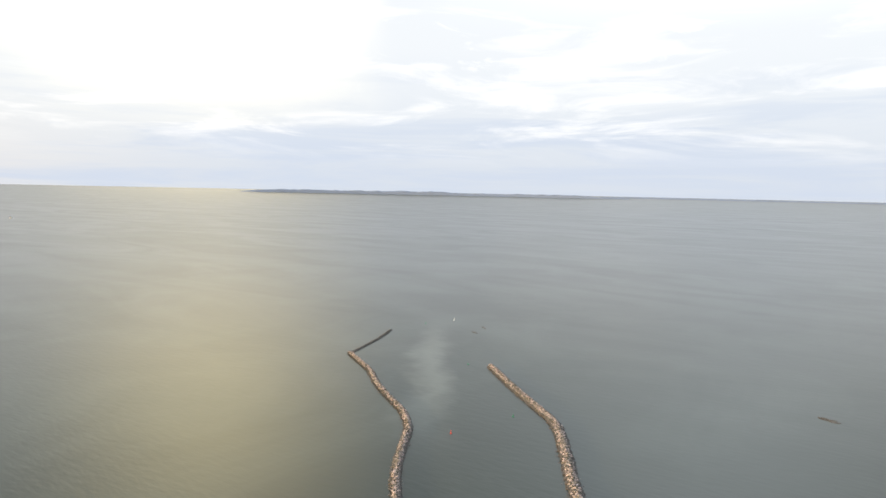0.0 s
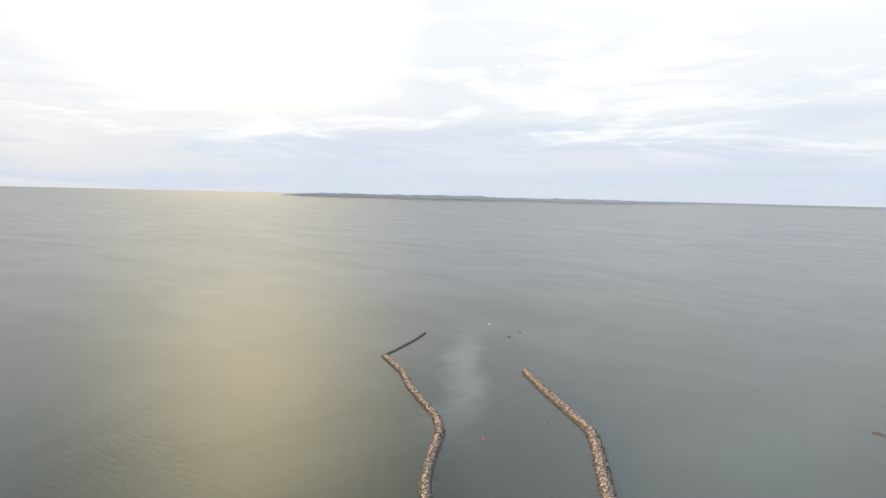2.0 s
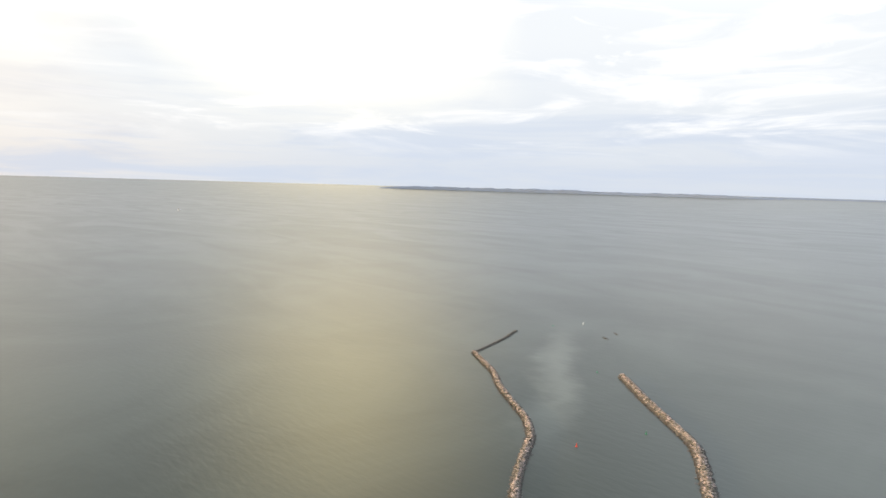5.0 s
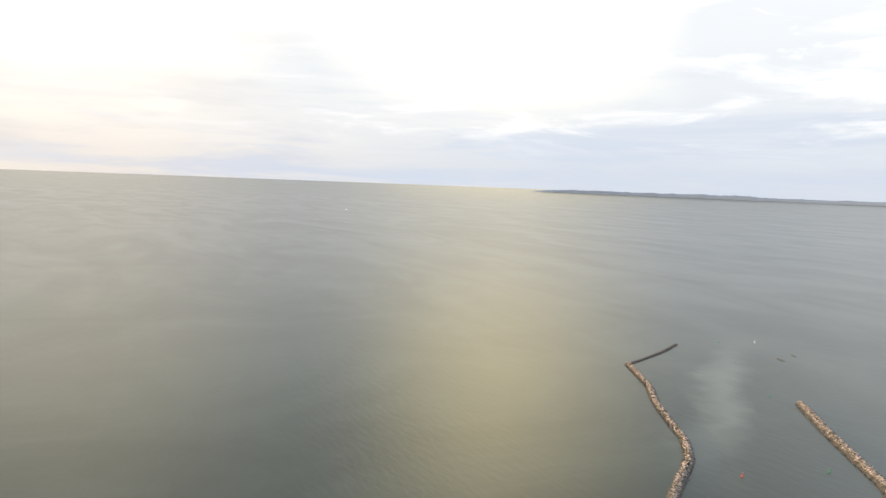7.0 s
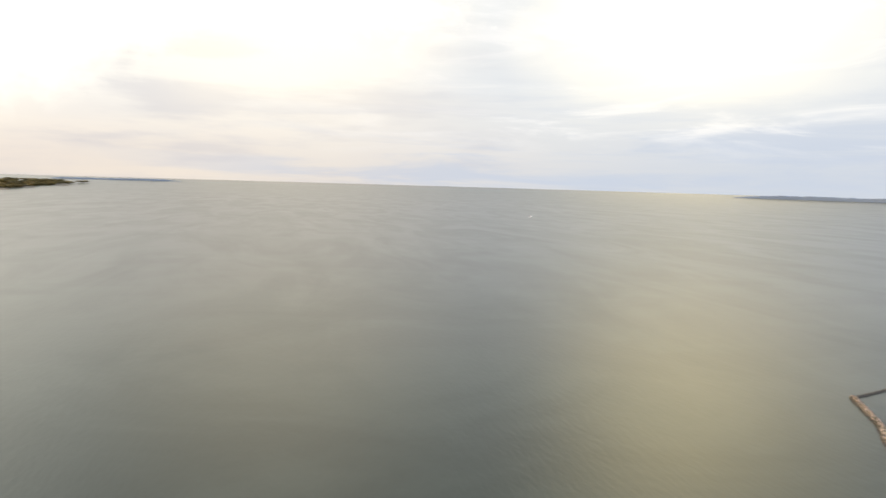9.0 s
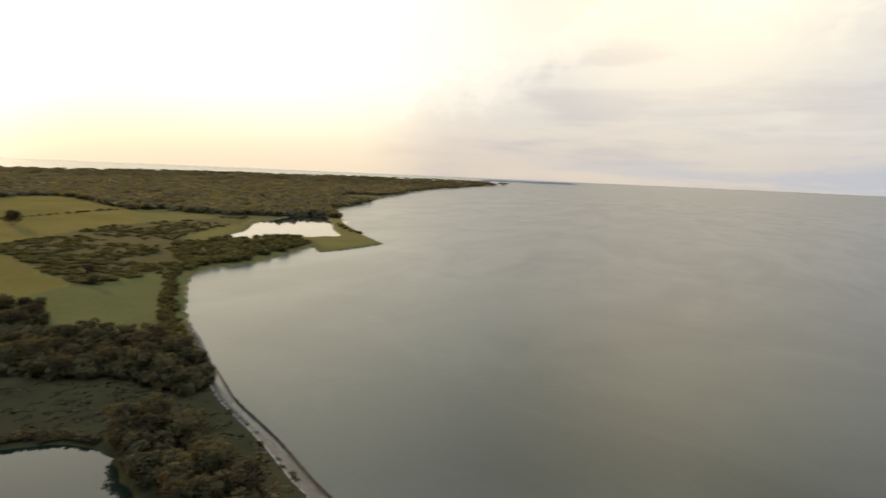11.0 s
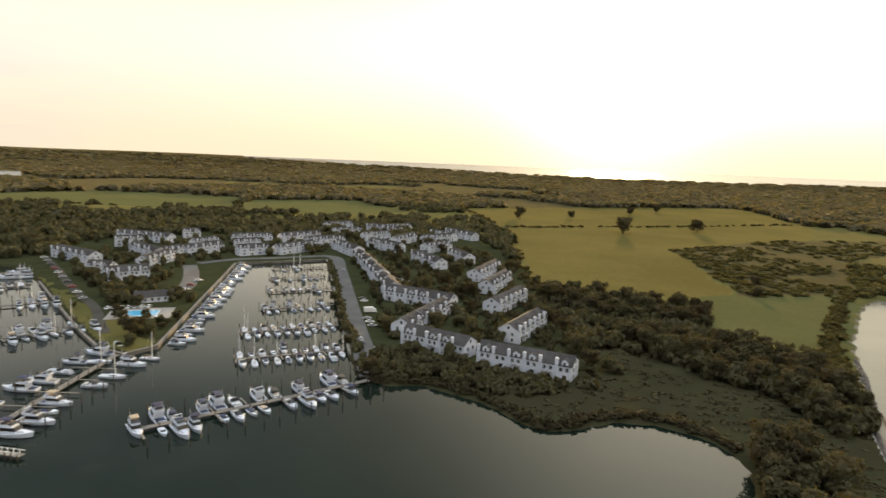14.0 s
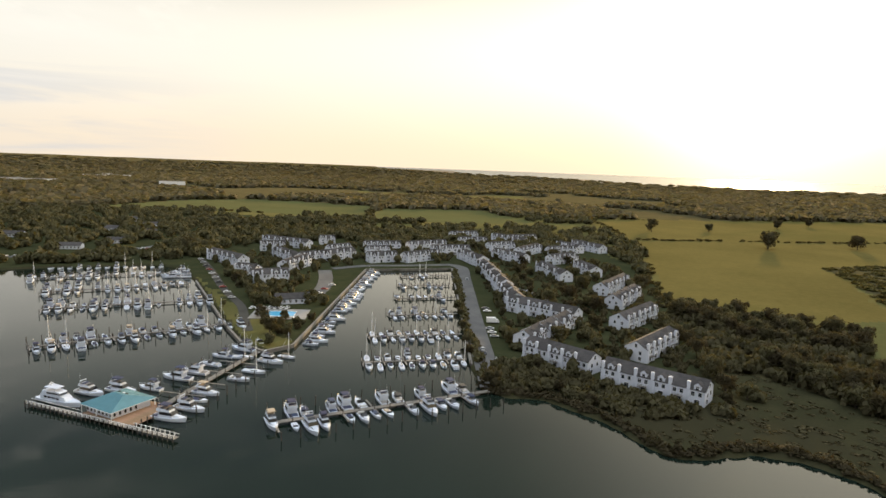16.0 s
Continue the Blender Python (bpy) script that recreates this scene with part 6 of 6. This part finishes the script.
woods("quay_hedge", [(a + rng.uniform(1, 4), b, rng.uniform(1.2, 2.4), rng.uniform(1.2, 3.2)) for a, b in line], LEAF, "shrubs between the basin and the road", 70, 0.24, 46)
line = curve_through([(16.8, 228), (25.2, 222), (39.6, 219.6), (51.6, 208.8), (62.4, 195.6), (69.6, 178.8), (79.2, 176.4), (96, 181.2),
    (110.4, 177.6), (120, 166.8), (124.8, 153.6)], 0.9)
woods("reeds", [(a + rng.uniform(-1, 1), b + rng.uniform(0, 4), rng.uniform(0.8, 1.9), rng.uniform(0.5, 1.7)) for a, b in line + line], LEAF, "dark reeds and shrubs on the basin's bank", 40, 0.3, 47)
x, y = spread(5200, 2, 62, 40, 330, 38)
ok = inside(MARSH_ZONE, x, y)
for hx, hy in house_spots:
    ok &= np.hypot(x - hx, y - hy) > 9
x1, y1 = keep(x, y, ok)
woods("tussocks", [(a, b, rng.uniform(1.0, 2.4), rng.uniform(0.15, 0.35)) for a, b in zip(x1[:1100], y1[:1100])], LEAF, "low dark tussocks of marsh grass", 26, 0.34, 57)
x, y = spread(1800, 2, 36, 190, 300, 34)
x1, y1 = keep(x, y, inside([(21.6, 228), (40.8, 223.2), (67.2, 201.6), (100.8, 206.4), (115.2, 220.8), (96, 211.2), (64.8, 235.2), (36, 264),
    (24, 258)], x, y))
woods("bank_shrubs", [(a, b, rng.uniform(1.8, 3.6), rng.uniform(1.6, 4.2)) for a, b in zip(x1[:200], y1[:200])], LEAF, "tangled shrubs below the houses", 110, 0.22, 48)
# the wide woods inland
x, y = spread(30000, -50, 78, 1080, 4700, 35)
r = np.hypot(x, y)
n = value_noise(x, y, 420, 50) + 0.5 * value_noise(x, y, 150, 51)
x1, y1 = keep(x, y, ~inside(BIG_FIELD, x, y) & ~inside(WEST_FIELD, x, y) & ~inside(MID_FIELD, x, y) & ((n > -0.6) | (r > 2200)))
spots = [(a, b, 4.5 + math.hypot(a, b) / 230 * rng.uniform(0.7, 1.2), rng.uniform(7, 10.5) if math.hypot(a, b) < 3000 else rng.uniform(6, 9)) for a, b in zip(x1, y1)]
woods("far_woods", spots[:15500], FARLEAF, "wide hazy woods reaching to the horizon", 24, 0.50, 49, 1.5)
# hedgerows across the fields
hedge = []
for pts in ([(144, 396), (180, 540), (218.4, 684), (240, 864), (254.4, 1080)], [(258, 1086), (504, 1140), (744, 1212), (960, 1278)], [(246, 768), (396, 798), (576, 828), (768, 876)],
            [(-120, 888), (-122.4, 1032), (-127.2, 1200)], [(-576, 906), (-408, 948), (-307.2, 967.2), (-120, 890.4), (36, 885.6)], [(720, 396), (780, 456), (864, 518.4), (960, 585.6), (1080, 672)]):
    for a, b in curve_through(pts, 5.0):
        if value_noise(np.array([a]), np.array([b]), 45, 90)[0] > -0.15 and rng.random() < 0.8:
            hedge.append((a + rng.uniform(-4, 4), b + rng.uniform(-4, 4), rng.uniform(1.5, 4.5), rng.uniform(0.8, 3.2)))
woods("hedgerow", hedge, SCRUBLEAF, "broken hedgerows between the fields", 80, 0.24, 52)

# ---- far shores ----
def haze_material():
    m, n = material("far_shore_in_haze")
    # the haze of distance is put into this blue-grey base colour
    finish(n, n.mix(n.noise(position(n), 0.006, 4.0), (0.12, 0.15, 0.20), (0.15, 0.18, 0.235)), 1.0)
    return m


HAZE = haze_material()


def far_shore(name, az0, az1, r, height, label, seed):
    """A low wooded coast on the horizon."""
    s = Solid()
    k = int((az1 - az0) * 8)
    rough = value_noise(np.arange(k + 1.0), np.zeros(k + 1), 9, seed) + 0.5 * value_noise(np.arange(k + 1.0), np.zeros(k + 1), 3, seed + 5)
    rings = []
    for i in range(k + 1):
        t = i / k
        a = radians(az0 + (az1 - az0) * t)
        h = height * min(1, 10 * t + 0.15, 6 * (1 - t) + 0.1) * (0.85 + 0.2 * float(rough[i]))
        z = float(lift(np.array([r]))[0])
        d = Vector((math.sin(a), math.cos(a), 0))
        rings.append([tuple(d * (r - 40) + Vector((0, 0, z - 3))), tuple(d * (r - 20) + Vector((0, 0, z + h * 0.8))), tuple(d * (r + 30) + Vector((0, 0, z + h))), tuple(d * (r + 90) + Vector((0, 0, z)))])
    s.loft(rings)
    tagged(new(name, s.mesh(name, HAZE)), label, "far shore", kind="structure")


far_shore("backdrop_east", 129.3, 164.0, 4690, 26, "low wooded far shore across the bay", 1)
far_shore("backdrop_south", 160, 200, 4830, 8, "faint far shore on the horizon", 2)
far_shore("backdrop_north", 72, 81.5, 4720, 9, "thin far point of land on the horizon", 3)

# ---- far white blocks, standing for bright strips of water inland ----
for x, y, a, b, h in [(-780, 1776, 34, 12, 7), (-1080, 1632, 60, 10, 6), (-1152, 1644, 30, 10, 6), (-1164, 2064, 34, 12, 7), (-1128, 2160, 40, 12, 7),
    (-1212, 2232, 16, 10, 8)]:
    ob = thing("far_hall", pose(x, y, ground_z(x, y) + 3.2, 0, 0, math.degrees(math.atan2(-x, y)) + rng.uniform(-6, 6)), "low white far-off block standing for a bright water strip", "building", "far halls")
    part("wall", Solid().box(-a, -b, -8, a, b, h), TRIM, ob)
    part("roof", Solid().box(-a - 0.5, -b - 0.5, h, a + 0.5, b + 0.5, h + 0.6), CONCRETE, ob)
